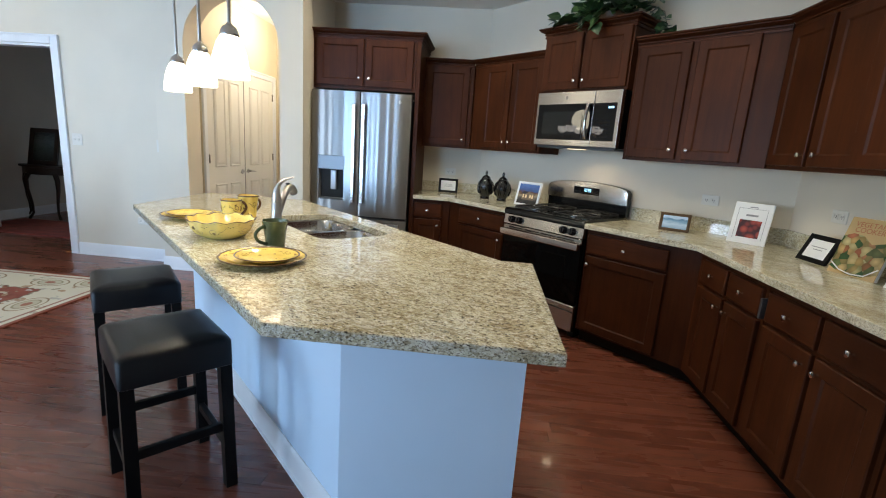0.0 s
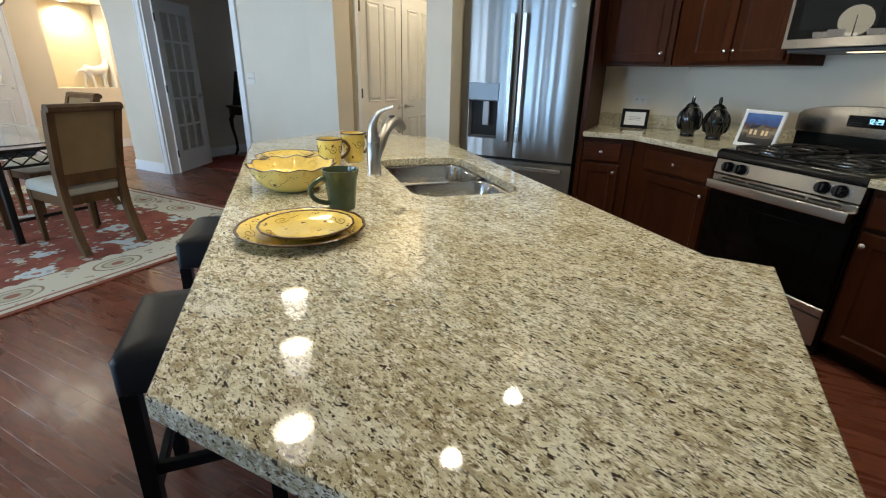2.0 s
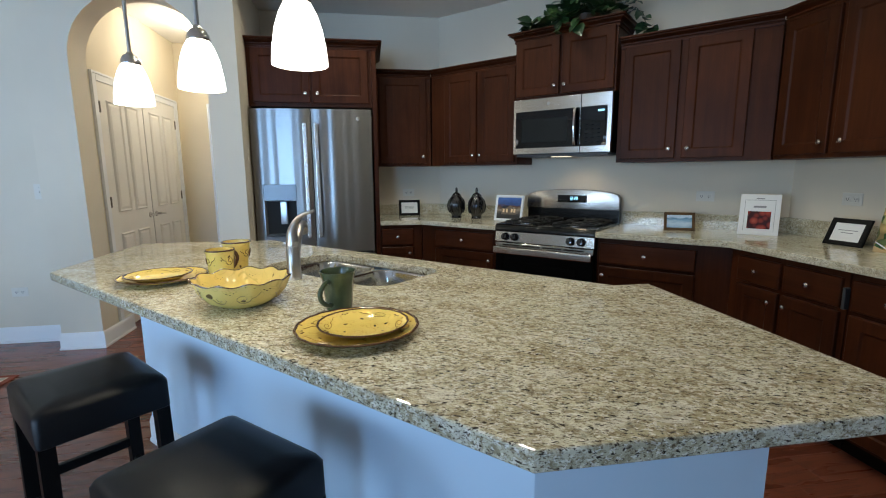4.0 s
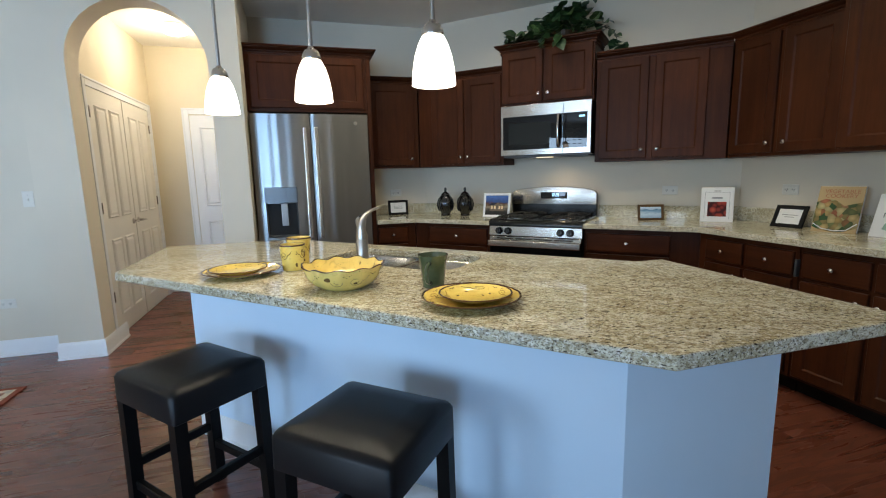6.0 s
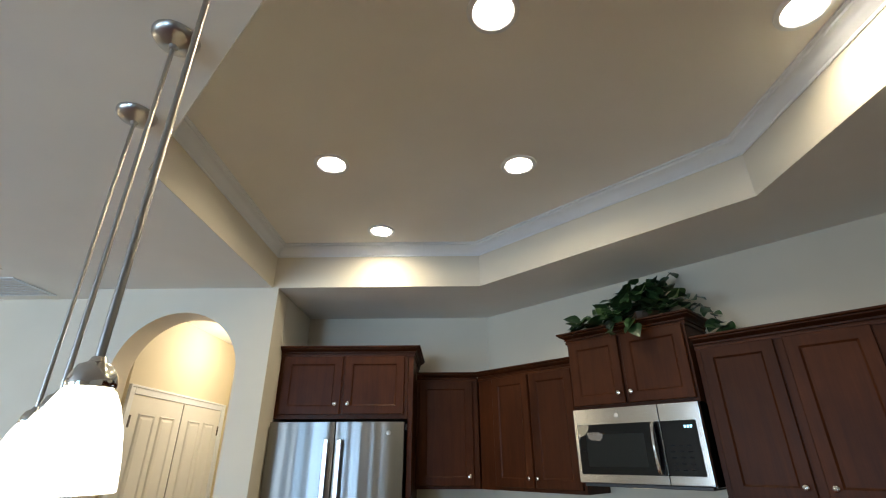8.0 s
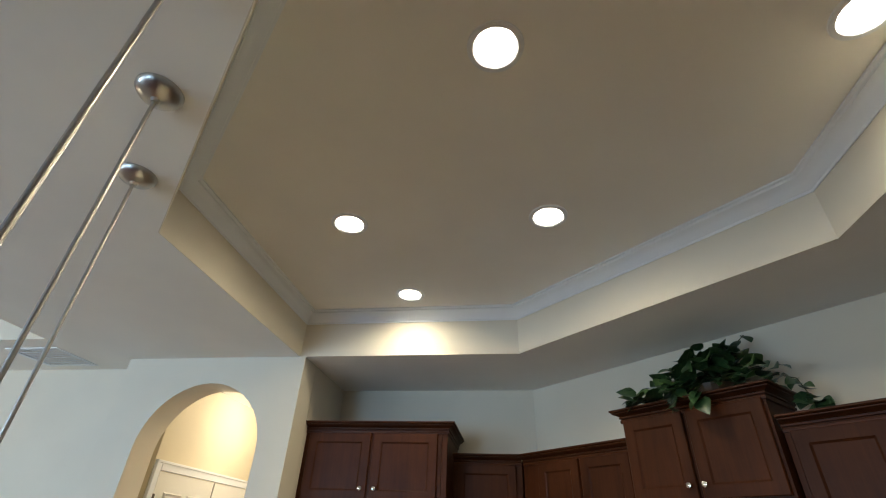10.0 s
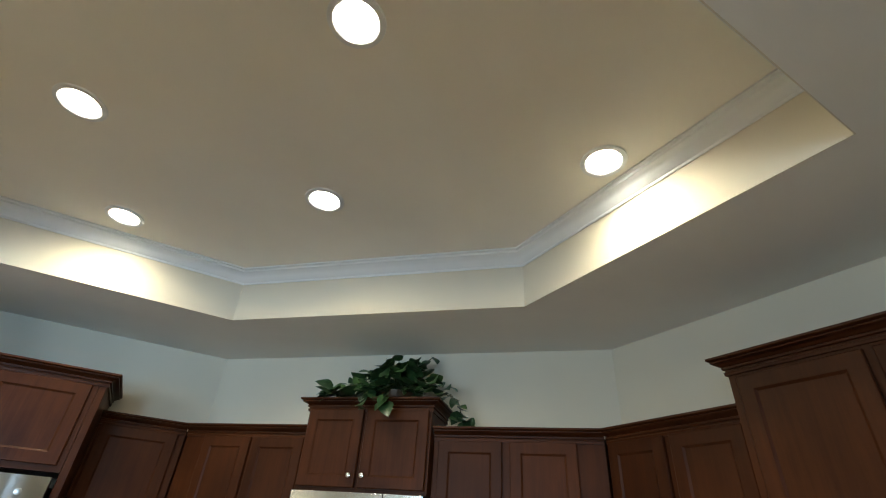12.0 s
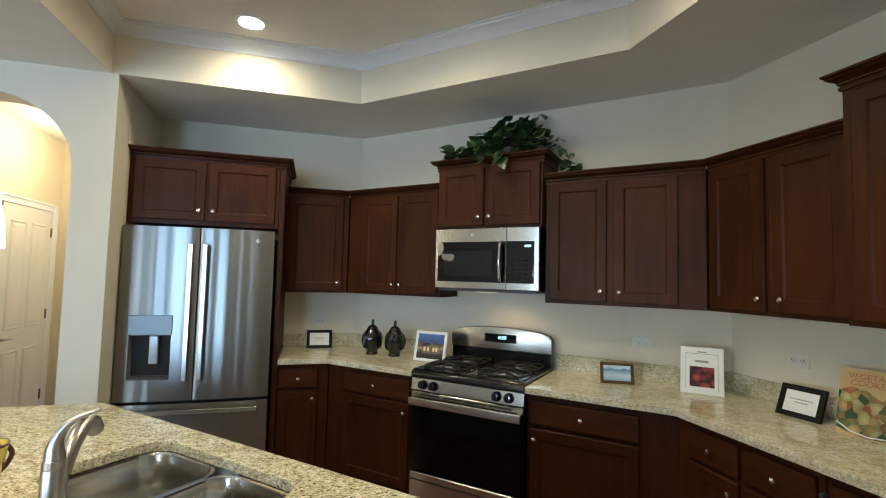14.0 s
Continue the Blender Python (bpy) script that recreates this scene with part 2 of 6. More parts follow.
def lathe(bm, profile, seg=20, m=Matrix(), wave=None, caps=True):
    """Turn (radius, z) about z. wave(angle, k): a factor on the radius."""
    loops = []
    for k, (r, z) in enumerate(profile):
        loops.append([m @ Vector((r * (wave(2 * math.pi * i / seg, k) if wave else 1) * math.cos(2 * math.pi * i / seg), r * (wave(2 * math.pi * i / seg, k) if wave else 1) * math.sin(2 * math.pi * i / seg), z)) for i in range(seg)])
    return rings(bm, loops, caps, caps)


def tube(bm, pts, radius, seg=8, cap=True):
    pts = [Vector(p) for p in pts]
    rad = radius if isinstance(radius, (list, tuple)) else [radius] * len(pts)
    loops, up = [], None
    for i, p in enumerate(pts):
        d = (pts[min(i + 1, len(pts) - 1)] - pts[max(i - 1, 0)]).normalized()
        if up is None:
            up = Vector((0, 0, 1)) if abs(d.z) < 0.9 else Vector((1, 0, 0))
        side = d.cross(up).normalized()
        up = side.cross(d).normalized()
        loops.append([p + rad[i] * (math.cos(2 * math.pi * k / seg) * side + math.sin(2 * math.pi * k / seg) * up) for k in range(seg)])
    return rings(bm, loops, cap, cap)


def rounded(a0, a1, b0, b1, r, n=5):
    pts = []
    for ca, cb, s in ((a1 - r, b1 - r, 0), (a0 + r, b1 - r, 1), (a0 + r, b0 + r, 2), (a1 - r, b0 + r, 3)):
        for k in range(n + 1):
            t = math.pi / 2 * (s + k / n)
            pts.append((ca + r * math.cos(t), cb + r * math.sin(t)))
    return pts


def bend(pts, n=4):
    """A smooth run of points through the given ones."""
    p = [Vector(q) for q in pts]
    p = [p[0] * 2 - p[1], *p, p[-1] * 2 - p[-2]]
    out = []
    for a, b, c, d in zip(p, p[1:], p[2:], p[3:]):
        for k in range(n):
            t = k / n
            out.append(0.5 * (2 * b + (c - a) * t + (2 * a - 5 * b + 4 * c - d) * t * t + (3 * b - a - 3 * c + d) * t ** 3))
    return out + [p[-2]]


def bend_tube(bm, pts, radii, seg=12, n=4):
    """A smoothly bent tube whose radius changes along it."""
    if not isinstance(radii, (list, tuple)):
        return tube(bm, bend(pts, n), radii, seg)
    full = []
    for a, b in zip(radii, radii[1:]):
        full += [a + (b - a) * k / n for k in range(n)]
    return tube(bm, bend(pts, n), full + [radii[-1]], seg)


def slab(outer, holes, z0, z1, bevel=0.0, seg=2):
    """A flat plate with outline and holes in x, y, between two heights."""
    bm = bmesh.new()
    edges = []
    for loop in [outer, *holes]:
        vs = [bm.verts.new((x, y, z0)) for x, y in loop]
        edges += [bm.edges.new((a, b)) for a, b in zip(vs, vs[1:] + vs[:1])]
    if holes:
        bmesh.ops.triangle_fill(bm, use_beauty=True, edges=edges, normal=(0, 0, 1))
    else:
        bm.faces.new(bm.verts)
    bm.normal_update()
    for f in bm.faces:
        if f.normal.z < 0:
            f.normal_flip()
    low = list(bm.faces)
    out = bmesh.ops.extrude_face_region(bm, geom=low, use_keep_orig=True)
    for v in out["geom"]:
        if isinstance(v, bmesh.types.BMVert):
            v.co.z = z1
    bmesh.ops.recalc_face_normals(bm, faces=bm.faces)
    if bevel:
        es = [e for e in bm.edges if len(e.link_faces) == 2 and abs(e.verts[0].co.z - e.verts[1].co.z) < 1e-5 and e.calc_face_angle(0) > 1.0]
        bmesh.ops.bevel(bm, geom=es, offset=bevel, segments=seg, affect="EDGES", profile=0.6)
    return bm


def upright(bm, m=Matrix()):
    """Stand a plate made in x, y up: its y becomes height, its z goes into the wall."""
    bm.transform(m @ Matrix(((1, 0, 0, 0), (0, 0, 1, 0), (0, 1, 0, 0), (0, 0, 0, 1))))
    return bm


def offset_path(path, d, closed):
    """The path moved by d to its left, with mitred corners."""
    pts = [Vector(p) for p in path]
    n, out = len(pts), []
    for i in range(n):
        dirs = []
        if closed or i > 0:
            dirs.append((pts[i] - pts[i - 1]).normalized())
        if closed or i < n - 1:
            dirs.append((pts[(i + 1) % n] - pts[i]).normalized())
        normals = [Vector((-q.y, q.x)) for q in dirs]
        if len(normals) == 1:
            out.append(pts[i] + d * normals[0])
        else:
            s = normals[0] + normals[1]
            out.append(pts[i] + d * s * (2 / s.length_squared) if s.length > 1e-6 else pts[i])
    return out


def sweep(path, profile, closed=False):
    """Carry a profile of (offset to the left, z) along a path in x, y."""
    bm = bmesh.new()
    lines = [[(*p, z) for p in offset_path(path, d, closed)] for d, z in profile]
    loops = [[l[i] for l in lines] for i in range(len(path))]
    if closed:
        loops.append(loops[0])
    return rings(bm, loops, not closed, not closed)


def panel(bm, x0, x1, z0, z1, yf, thick=0.02, stile=0.058, recess=0.007, slope=0.010, chamfer=0.004):
    """A framed door with a sunken flat panel; its face looks to -y."""
    def ring(d, y):
        return [(x0 + d, y, z0 + d), (x1 - d, y, z0 + d), (x1 - d, y, z1 - d), (x0 + d, y, z1 - d)]
    return rings(bm, [ring(0, yf + thick), ring(0, yf + chamfer), ring(chamfer, yf), ring(stile, yf), ring(stile + 0.004, yf + 0.003),
                      ring(stile + slope, yf + recess), ring(stile + slope + 0.001, yf + recess)])


def drawer_slab(bm, x0, x1, z0, z1, yf, thick=0.02, chamfer=0.008):
    def ring(d, y):
        return [(x0 + d, y, z0 + d), (x1 - d, y, z0 + d), (x1 - d, y, z1 - d), (x0 + d, y, z1 - d)]
    return rings(bm, [ring(0, yf + thick), ring(0, yf + chamfer * 0.7), ring(chamfer * 0.4, yf + chamfer * 0.2), ring(chamfer, yf), ring(chamfer + 0.002, yf)])


def knob(x, z, y, parent):
    bm = lathe(bmesh.new(), [(0.0001, 0.0), (0.007, 0.0), (0.006, 0.006), (0.005, 0.012), (0.011, 0.017), (0.0145, 0.021), (0.0135, 0.026), (0.007, 0.029), (0.0001, 0.0295)], 14,
               pose(x, y, z, 90))
    return part("knob", bm, CHROME, parent, "polished nickel knob", True)

# ---- the setting ----
CEIL_Z, TRAY_Z = 2.79, 3.13
TRAY = [(-1.345, 4.443), (0.237, 4.443), (1.54, 3.145), (1.54, 1.62), (-0.115, 1.62), (-1.345, 2.85)]
DTRAY = [(-6.4, 4.02), (-3.05, 4.02), (-3.05, 0.9), (-6.4, 0.9)]


def structure(name, bm, material, label, category="", smooth=False):
    return tagged(part(name, bm, material, None, "", smooth), label, category or name.split("_")[0], kind="structure")


def plate(outer, holes, depth, m):
    return upright(slab(outer, holes, 0.0, depth), m)


def rect(x0, x1, y0, y1):
    return [(x0, y0), (x1, y0), (x1, y1), (x0, y1)]


def arch_line(x0, x1, spring, n=20):
    c, r = (x0 + x1) / 2, (x1 - x0) / 2
    return [(c + r * math.cos(math.pi * k / n), spring + r * math.sin(math.pi * k / n)) for k in range(n + 1)]


H = 2.83
structure("wall_fridge", slab([(-1.30, 5.32), (0.35, 5.32), (0.40, 5.44), (-1.30, 5.44)], [], 0, H), WALL, "cream painted kitchen wall behind the refrigerator", "wall")
structure("wall_diagonal", slab([(0.35, 5.32), (2.375, 3.295), (2.495, 3.345), (0.40, 5.44)], [], 0, H), WALL, "cream painted diagonal kitchen wall behind the range", "wall")
structure("wall_east", slab([(2.375, 3.295), (2.375, -3.6), (2.495, -3.6), (2.495, 3.345)], [], 0, H), WALL, "cream painted kitchen wall beside the long counter", "wall")
structure("wall_alcove", slab(rect(-1.42, -1.30, 4.665, 5.44), [], 0, H), WALL, "cream painted return wall beside the refrigerator", "wall")
# the arch to the pantry hall
structure("wall_arch", plate([(-2.72, 0), (-2.43, 0), *reversed(arch_line(-2.43, -1.52, 2.145)), (-1.52, 0), (-1.30, 0), (-1.30, H), (-2.72, H)], [], 0.22, pose(0, 4.443, 0)),
          WALL, "cream painted wall with a round-headed arch opening", "wall", True)
# the wall with the study door and the arch to the foyer
ARCH2 = (-8.19, -6.14)
basket = [(-6.14 - 0.78 + 0.78 * math.cos(math.pi / 2 * k / 10), 1.72 + 0.78 * math.sin(math.pi / 2 * k / 10)) for k in range(11)]
structure("wall_dining_north", plate([(-8.19, 2.5), *reversed(basket), (ARCH2[1], 0), (-5.43, 0), (-5.43, 2.115), (-3.945, 2.115), (-3.945, 0), (-2.60, 0), (-2.60, H), (-8.19, H)],
                                     [], 0.12, pose(0, 4.68, 0)), WALL, "cream painted dining wall with a study doorway", "wall", True)
NICHE = (4.93, 5.80, 0.965, 2.21)
structure("wall_west", plate(rect(-3.6, 7.3, 0, H), [rect(NICHE[0], NICHE[1], NICHE[2], NICHE[3]), rect(-3.2, -1.2, 0.55, 2.35)], 0.3, pose(-8.2, 0, 0, 0, 0, 90)), WALL, "cream painted dining wall with a window and a lit niche", "wall")
structure("wall_south", plate(rect(-2.5, 8.3, 0, H), [rect(2.25, 3.45, 0.5, 2.4), rect(5.15, 7.95, 0.5, 2.4)], 0.12, pose(0, -3.6, 0, 0, 0, 180)), WALL, "cream painted wall with a wide window", "wall")
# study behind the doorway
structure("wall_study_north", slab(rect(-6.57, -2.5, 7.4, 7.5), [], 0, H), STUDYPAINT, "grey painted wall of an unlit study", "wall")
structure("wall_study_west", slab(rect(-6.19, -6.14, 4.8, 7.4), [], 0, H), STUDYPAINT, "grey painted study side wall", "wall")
structure("wall_foyer_east", slab(rect(-6.25, -6.192, 4.8, 7.4), [], 0, H), HALLPAINT, "warm cream foyer side wall", "wall")
structure("wall_hall_west", slab(rect(-2.62, -2.50, 4.80, 7.4), [], 0, H), HALLPAINT, "warm cream hall wall with pantry doors", "wall")
structure("wall_hall_north", plate(rect(-2.5, -1.42, 0, H), [], 0.1, pose(0, 6.55, 0)), HALLPAINT, "warm cream wall ending the hall", "wall")
structure("wall_hall_east", slab(rect(-1.42, -1.30, 5.44, 6.65), [], 0, H), HALLPAINT, "warm cream hall side wall", "wall")
# foyer behind the second arch, with a lit niche
structure("niche_back", slab(rect(-8.56, -8.50, 4.8, 6.0), [], 0.8, 2.3), HALLPAINT, "warm cream back of the lit wall niche", "niche")
structure("wall_foyer_north", slab(rect(-8.2, -6.25, 7.2, 7.3), [], 0, H), HALLPAINT, "warm cream foyer end wall", "wall")

structure("floor_base", slab(rect(-8.6, 2.6, -3.8, 7.6), [], -0.15, -0.012), TOEKICK, "subfloor under the wooden planks", "floor")
structure("ceiling", slab(rect(-8.6, 2.6, -3.8, 7.6), [TRAY, DTRAY], CEIL_Z, CEIL_Z + 0.05), CEIL, "beige painted ceiling with raised trays", "ceiling")
structure("ceiling_tray_top", slab(rect(-1.8, 2.0, 1.2, 4.9), [], TRAY_Z, TRAY_Z + 0.05), CEIL, "raised tray ceiling over the kitchen", "ceiling")
structure("ceiling_dining_tray_top", slab(rect(-6.8, -2.7, 0.5, 4.4), [], TRAY_Z, TRAY_Z + 0.05), CEIL, "raised tray ceiling over the dining table", "ceiling")
ccw = list(reversed(TRAY))
structure("ceiling_tray_side", sweep(ccw, [(0.004, CEIL_Z - 0.001), (0.004, TRAY_Z - 0.001), (-0.06, TRAY_Z - 0.001), (-0.06, CEIL_Z + 0.052), (0.0, CEIL_Z + 0.052), (0.0, CEIL_Z - 0.001)], True), WALL, "cream upright sides of the ceiling tray", "ceiling")
dccw = list(reversed(DTRAY))
structure("ceiling_dining_tray_side", sweep(dccw, [(0.004, CEIL_Z - 0.001), (0.004, TRAY_Z - 0.001), (-0.06, TRAY_Z - 0.001), (-0.06, CEIL_Z + 0.052), (0.0, CEIL_Z + 0.052), (0.0, CEIL_Z - 0.001)], True), WALL, "cream upright sides of the dining ceiling tray", "ceiling")
CROWN = [(0.005, -0.092), (0.010, -0.092), (0.012, -0.080), (0.020, -0.074), (0.030, -0.050), (0.050, -0.032), (0.064, -0.026), (0.066, -0.014), (0.078, -0.010), (0.078, -0.001), (0.005, -0.001)]
structure("trim_tray_crown", sweep(ccw, [(d, TRAY_Z + z) for d, z in CROWN], True), WHITE, "white crown moulding round the ceiling tray", "trim", True)
structure("trim_dining_crown", sweep(dccw, [(d, TRAY_Z + z) for d, z in CROWN], True), WHITE, "white crown moulding round the dining tray", "trim", True)

BASE = [(0.0, 0.0), (0.018, 0.0), (0.018, 0.014), (0.012, 0.018), (0.012, 0.105), (0.008, 0.118), (0.004, 0.13), (0.0, 0.13)]


def baseboard(path):
    structure("baseboard", sweep(path, BASE), WHITE, "white moulded baseboard along the wall", "baseboard", True)


baseboard([(-2.43, 4.90), (-2.43, 4.443), (-2.72, 4.443), (-2.72, 4.68), (-3.86, 4.68)][::1])
baseboard([(-5.515, 4.68), (-6.14, 4.68), (-6.14, 4.80)])
baseboard([(-1.30, 4.70), (-1.30, 4.443), (-1.52, 4.443), (-1.52, 4.665)])
baseboard([(-2.62, 4.82), (-2.62, 7.4), (-6.14, 7.4), (-6.14, 4.82)])
baseboard([(-6.25, 7.2), (-8.2, 7.2), (-8.2, 4.8)])
baseboard([(-8.2, 4.68), (-8.2, -3.6), (2.375, -3.6), (2.375, 0.5)])
baseboard([(-2.20, 6.55), (-2.50, 6.55), (-2.50, 6.47)])


def casing(x0, x1, top, m, w=0.085):
    """Door casing round an opening, standing off the wall to -y."""
    bm = bmesh.new()
    for k, (a, b, c, d) in enumerate(((x0 - w, x0, 0, top + w), (x1, x1 + w, 0, top + w), (x0, x1, top, top + w))):
        box(bm, a, b, -0.018, 0.0, c, d, 0.004)
        if k == 0:
            box(bm, a, a + 0.02, -0.026, -0.017, c, d, 0.003)
        elif k == 1:
            box(bm, b - 0.02, b, -0.026, -0.017, c, d, 0.003)
        else:
            box(bm, a - 0.065, b + 0.065, -0.026, -0.017, d - 0.02, d, 0.003)
    bm.transform(m)
    return bm


structure("trim_study_casing", casing(-5.43, -3.945, 2.115, pose(0, 4.68, 0)), WHITE, "white casing round the study doorway", "trim")
jamb = bmesh.new()
for a, b, c, d in ((-5.43, -5.405, 0, 2.115), (-3.97, -3.945, 0, 2.115), (-5.405, -3.97, 2.09, 2.115)):
    box(jamb, a + 0.001, b - 0.001, 4.684, 4.80, c, d - 0.001)
structure("trim_study_jamb", jamb, WHITE, "white jamb lining of the study doorway", "trim")

# windows behind the walk
for name, m, x0, x1, z0, z1 in (("window_1", pose(0, -3.66, 0, 0, 0, 180), 2.25, 3.45, 0.5, 2.4), ("window_3", pose(0, -3.66, 0, 0, 0, 180), 5.15, 7.95, 0.5, 2.4), ("window_2", pose(-8.35, 0, 0, 0, 0, 90), -3.2, -1.2, 0.55, 2.35)):
    w = tagged(new(name), "white framed window letting in daylight", "window", kind="structure")
    w.matrix_basis = m
    bm = bmesh.new()
    n = 3
    for k in range(n + 1):
        x = x0 + (x1 - x0) * k / n
        box(bm, max(x0 + 0.001, x - 0.03), min(x1 - 0.001, x + 0.03), -0.03, 0.03, z0 + 0.001, z1 - 0.001)
    part("window_frame", bm, WHITE, w)
    part("window_sill", boxed(x0 - 0.05, x1 + 0.05, -0.16, -0.062, z0 - 0.03, z0, 0.004), WHITE, w)

# unseen blind, added to keep the sky behind the window lamp out of reflections
SKYBLOCKCLOTH = paint("sky_block_cloth", (0.42, 0.50, 0.60), 0.9, 0.1)
rb = thing("roller_blind", pose(-2.85, -3.69, 0), "unseen pale blue blind added to block the sky in the window", "blind")
part("cloth", boxed(-0.59, 0.59, -0.003, 0.0, 0.51, 2.36), SKYBLOCKCLOTH, rb)
part("roller", lathe(bmesh.new(), [(0.02, -0.59), (0.02, 0.59)], 12, pose(0, 0, 2.375, 0, 90)), WHITE, rb, "", True)

# ---- kitchen cabinets ----
M_N, M_D, M_E = pose(0, 5.32, 0), pose(2.835, 2.835, 0, 0, 0, -45), pose(2.375, 0, 0, 0, 0, -90)
UP0, UP1, UPD = 1.388, 2.195, 0.29


def doors_on(cab, yf, doors):
    for x0, x1, z0, z1, kx, kz in doors:
        d = part("door", panel(bmesh.new(), x0, x1, z0, z1, yf), CHERRY, cab)
        if kx is not None:
            knob(kx, kz, yf, d)


def drawers_on(cab, yf, drawers):
    for x0, x1, z0, z1 in drawers:
        d = part("drawer_front", drawer_slab(bmesh.new(), x0, x1, z0, z1, yf), CHERRYX, cab)
        knob((x0 + x1) / 2, (z0 + z1) / 2, yf, d)


def cabinet(name, m, outline, z0, z1, label, group):
    cab = thing(name, m, label, "cabinet", group)
    part("body", slab(outline, [], z0, z1), CHERRY, cab)
    return cab


CORNICE = [(d * 0.78, z * (0.64 if z > 0 else 1.0)) for d, z in ((0.0, -0.028), (0.010, -0.028), (0.012, -0.015), (0.005, -0.011), (0.005, -0.006), (0.016, -0.003), (0.017, 0.007), (0.010, 0.011), (0.022, 0.020), (0.038, 0.032), (0.052, 0.036), (0.053, 0.042), (0.046, 0.046), (0.058, 0.050), (0.065, 0.056), (0.065, 0.070), (0.0, 0.070))]


def cornice(cab, path, top, material=None):
    part("cornice", sweep(path, [(d + 0.001, top + z) for d, z in CORNICE]), CHERRYX, cab, "", True)


G_UP, G_LOW = "wall cabinets", "base cabinets"
F = -UPD  # front of the wall cabinet boxes
c = cabinet("wall_cabinet", M_N, [(-0.27, 0), (0.345, 0), (0.222, F), (-0.27, F)], UP0, UP1, "dark cherry single-door wall cabinet beside the refrigerator", G_UP)
doors_on(c, F - 0.02, [(-0.25, 0.18, 1.41, 2.17, 0.147, 1.472)])
cornice(c, [(0.222, F), (-0.27, F)], UP1)

c = cabinet("wall_cabinet", M_D, [(-3.512, 0), (-2.505, 0), (-2.505, F), (-3.386, F)], UP0, UP1, "dark cherry two-door wall cabinet above the counter corner", G_UP)
doors_on(c, F - 0.02, [(-3.235, -2.897, 1.41, 2.17, -2.922, 1.472), (-2.878, -2.525, 1.41, 2.17, -2.852, 1.472)])
cornice(c, [(-2.505, F), (-3.386, F)], UP1)

c = cabinet("wall_cabinet", M_D, [(-2.50, 0), (-1.715, 0), (-1.715, -0.345), (-2.50, -0.345)], 1.886, 2.345, "taller dark cherry cabinet above the microwave", G_UP)
doors_on(c, -0.365, [(-2.488, -2.132, 1.905, 2.325, -2.163, 1.966), (-2.112, -1.728, 1.905, 2.325, -2.083, 1.966)])
cornice(c, [(-1.715, -0.001), (-1.715, -0.345), (-2.50, -0.345), (-2.50, -0.001)], 2.345)

c = cabinet("wall_cabinet", M_D, [(-1.705, 0), (-0.652, 0), (-0.779, F), (-1.705, F)], UP0, UP1, "dark cherry two-door wall cabinet with a wide corner stile", G_UP)
doors_on(c, F - 0.02, [(-1.675, -1.318, 1.41, 2.17, -1.352, 1.472), (-1.276, -0.922, 1.41, 2.17, -1.240, 1.472)])
cornice(c, [(-0.779, F), (-1.705, F)], UP1)

c = cabinet("wall_cabinet", M_E, [(-3.29, 0), (-2.425, 0), (-2.425, F), (-3.167, F)], UP0, UP1, "dark cherry two-door wall cabinet near the tall end cabinet", G_UP)
doors_on(c, F - 0.02, [(-3.155, -2.828, 1.41, 2.17, -2.852, 1.472), (-2.795, -2.455, 1.41, 2.17, -2.736, 1.472)])
cornice(c, [(-2.425, F), (-3.167, F)], UP1)

c = cabinet("wall_cabinet", M_E, [(-2.42, 0), (-1.45, 0), (-1.45, -0.375), (-2.42, -0.375)], UP0, 2.368, "deeper and taller dark cherry end cabinet", G_UP)
doors_on(c, -0.395, [(-2.385, -1.955, 1.41, 2.325, -1.985, 1.472), (-1.925, -1.48, 1.41, 2.325, -1.895, 1.472)])
cornice(c, [(-1.45, -0.001), (-1.45, -0.375), (-2.42, -0.375), (-2.42, -0.001)], 2.368)

# cabinet over the refrigerator with its side panel
c = cabinet("refrigerator_cabinet", M_N, [(-1.296, 0), (-0.315, 0), (-0.315, -0.62), (-1.296, -0.62)], 1.865, 2.345, "dark cherry two-door cabinet above the refrigerator", G_UP)
doors_on(c, -0.64, [(-1.262, -0.812, 1.895, 2.315, -0.846, 1.966), (-0.792, -0.342, 1.895, 2.315, -0.752, 1.966)])
cornice(c, [(-0.275, -0.001), (-0.275, -0.62), (-1.296, -0.62)], 2.345)
part("side_panel", boxed(-0.313, -0.275, -0.62, -0.001, 0.0, 2.345, 0.002), CHERRY, c)

# base cabinets
B0, B1, BF = 0.10, 0.874, -0.62


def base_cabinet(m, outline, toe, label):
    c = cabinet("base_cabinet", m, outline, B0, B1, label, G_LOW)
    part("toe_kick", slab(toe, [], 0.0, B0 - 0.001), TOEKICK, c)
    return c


c = base_cabinet(M_N, [(-0.27, 0), (0.345, 0), (0.088, BF), (-0.27, BF)], [(-0.27, 0), (0.345, 0), (0.12, -0.545), (-0.27, -0.545)], "dark cherry base cabinet with drawer beside the refrigerator")
drawers_on(c, BF - 0.02, [(-0.262, 0.012, 0.70, 0.84)])
doors_on(c, BF - 0.02, [(-0.262, 0.012, 0.12, 0.68, -0.022, 0.625)])
c = base_cabinet(M_D, [(-3.51, 0), (-2.495, 0), (-2.495, BF), (-3.253, BF)], [(-3.51, 0), (-2.495, 0), (-2.495, -0.545), (-3.285, -0.545)], "dark cherry base cabinet with drawer beside the range")
drawers_on(c, BF - 0.02, [(-3.10, -2.525, 0.70, 0.84)])
doors_on(c, BF - 0.02, [(-3.10, -2.525, 0.12, 0.68, -2.556, 0.622)])
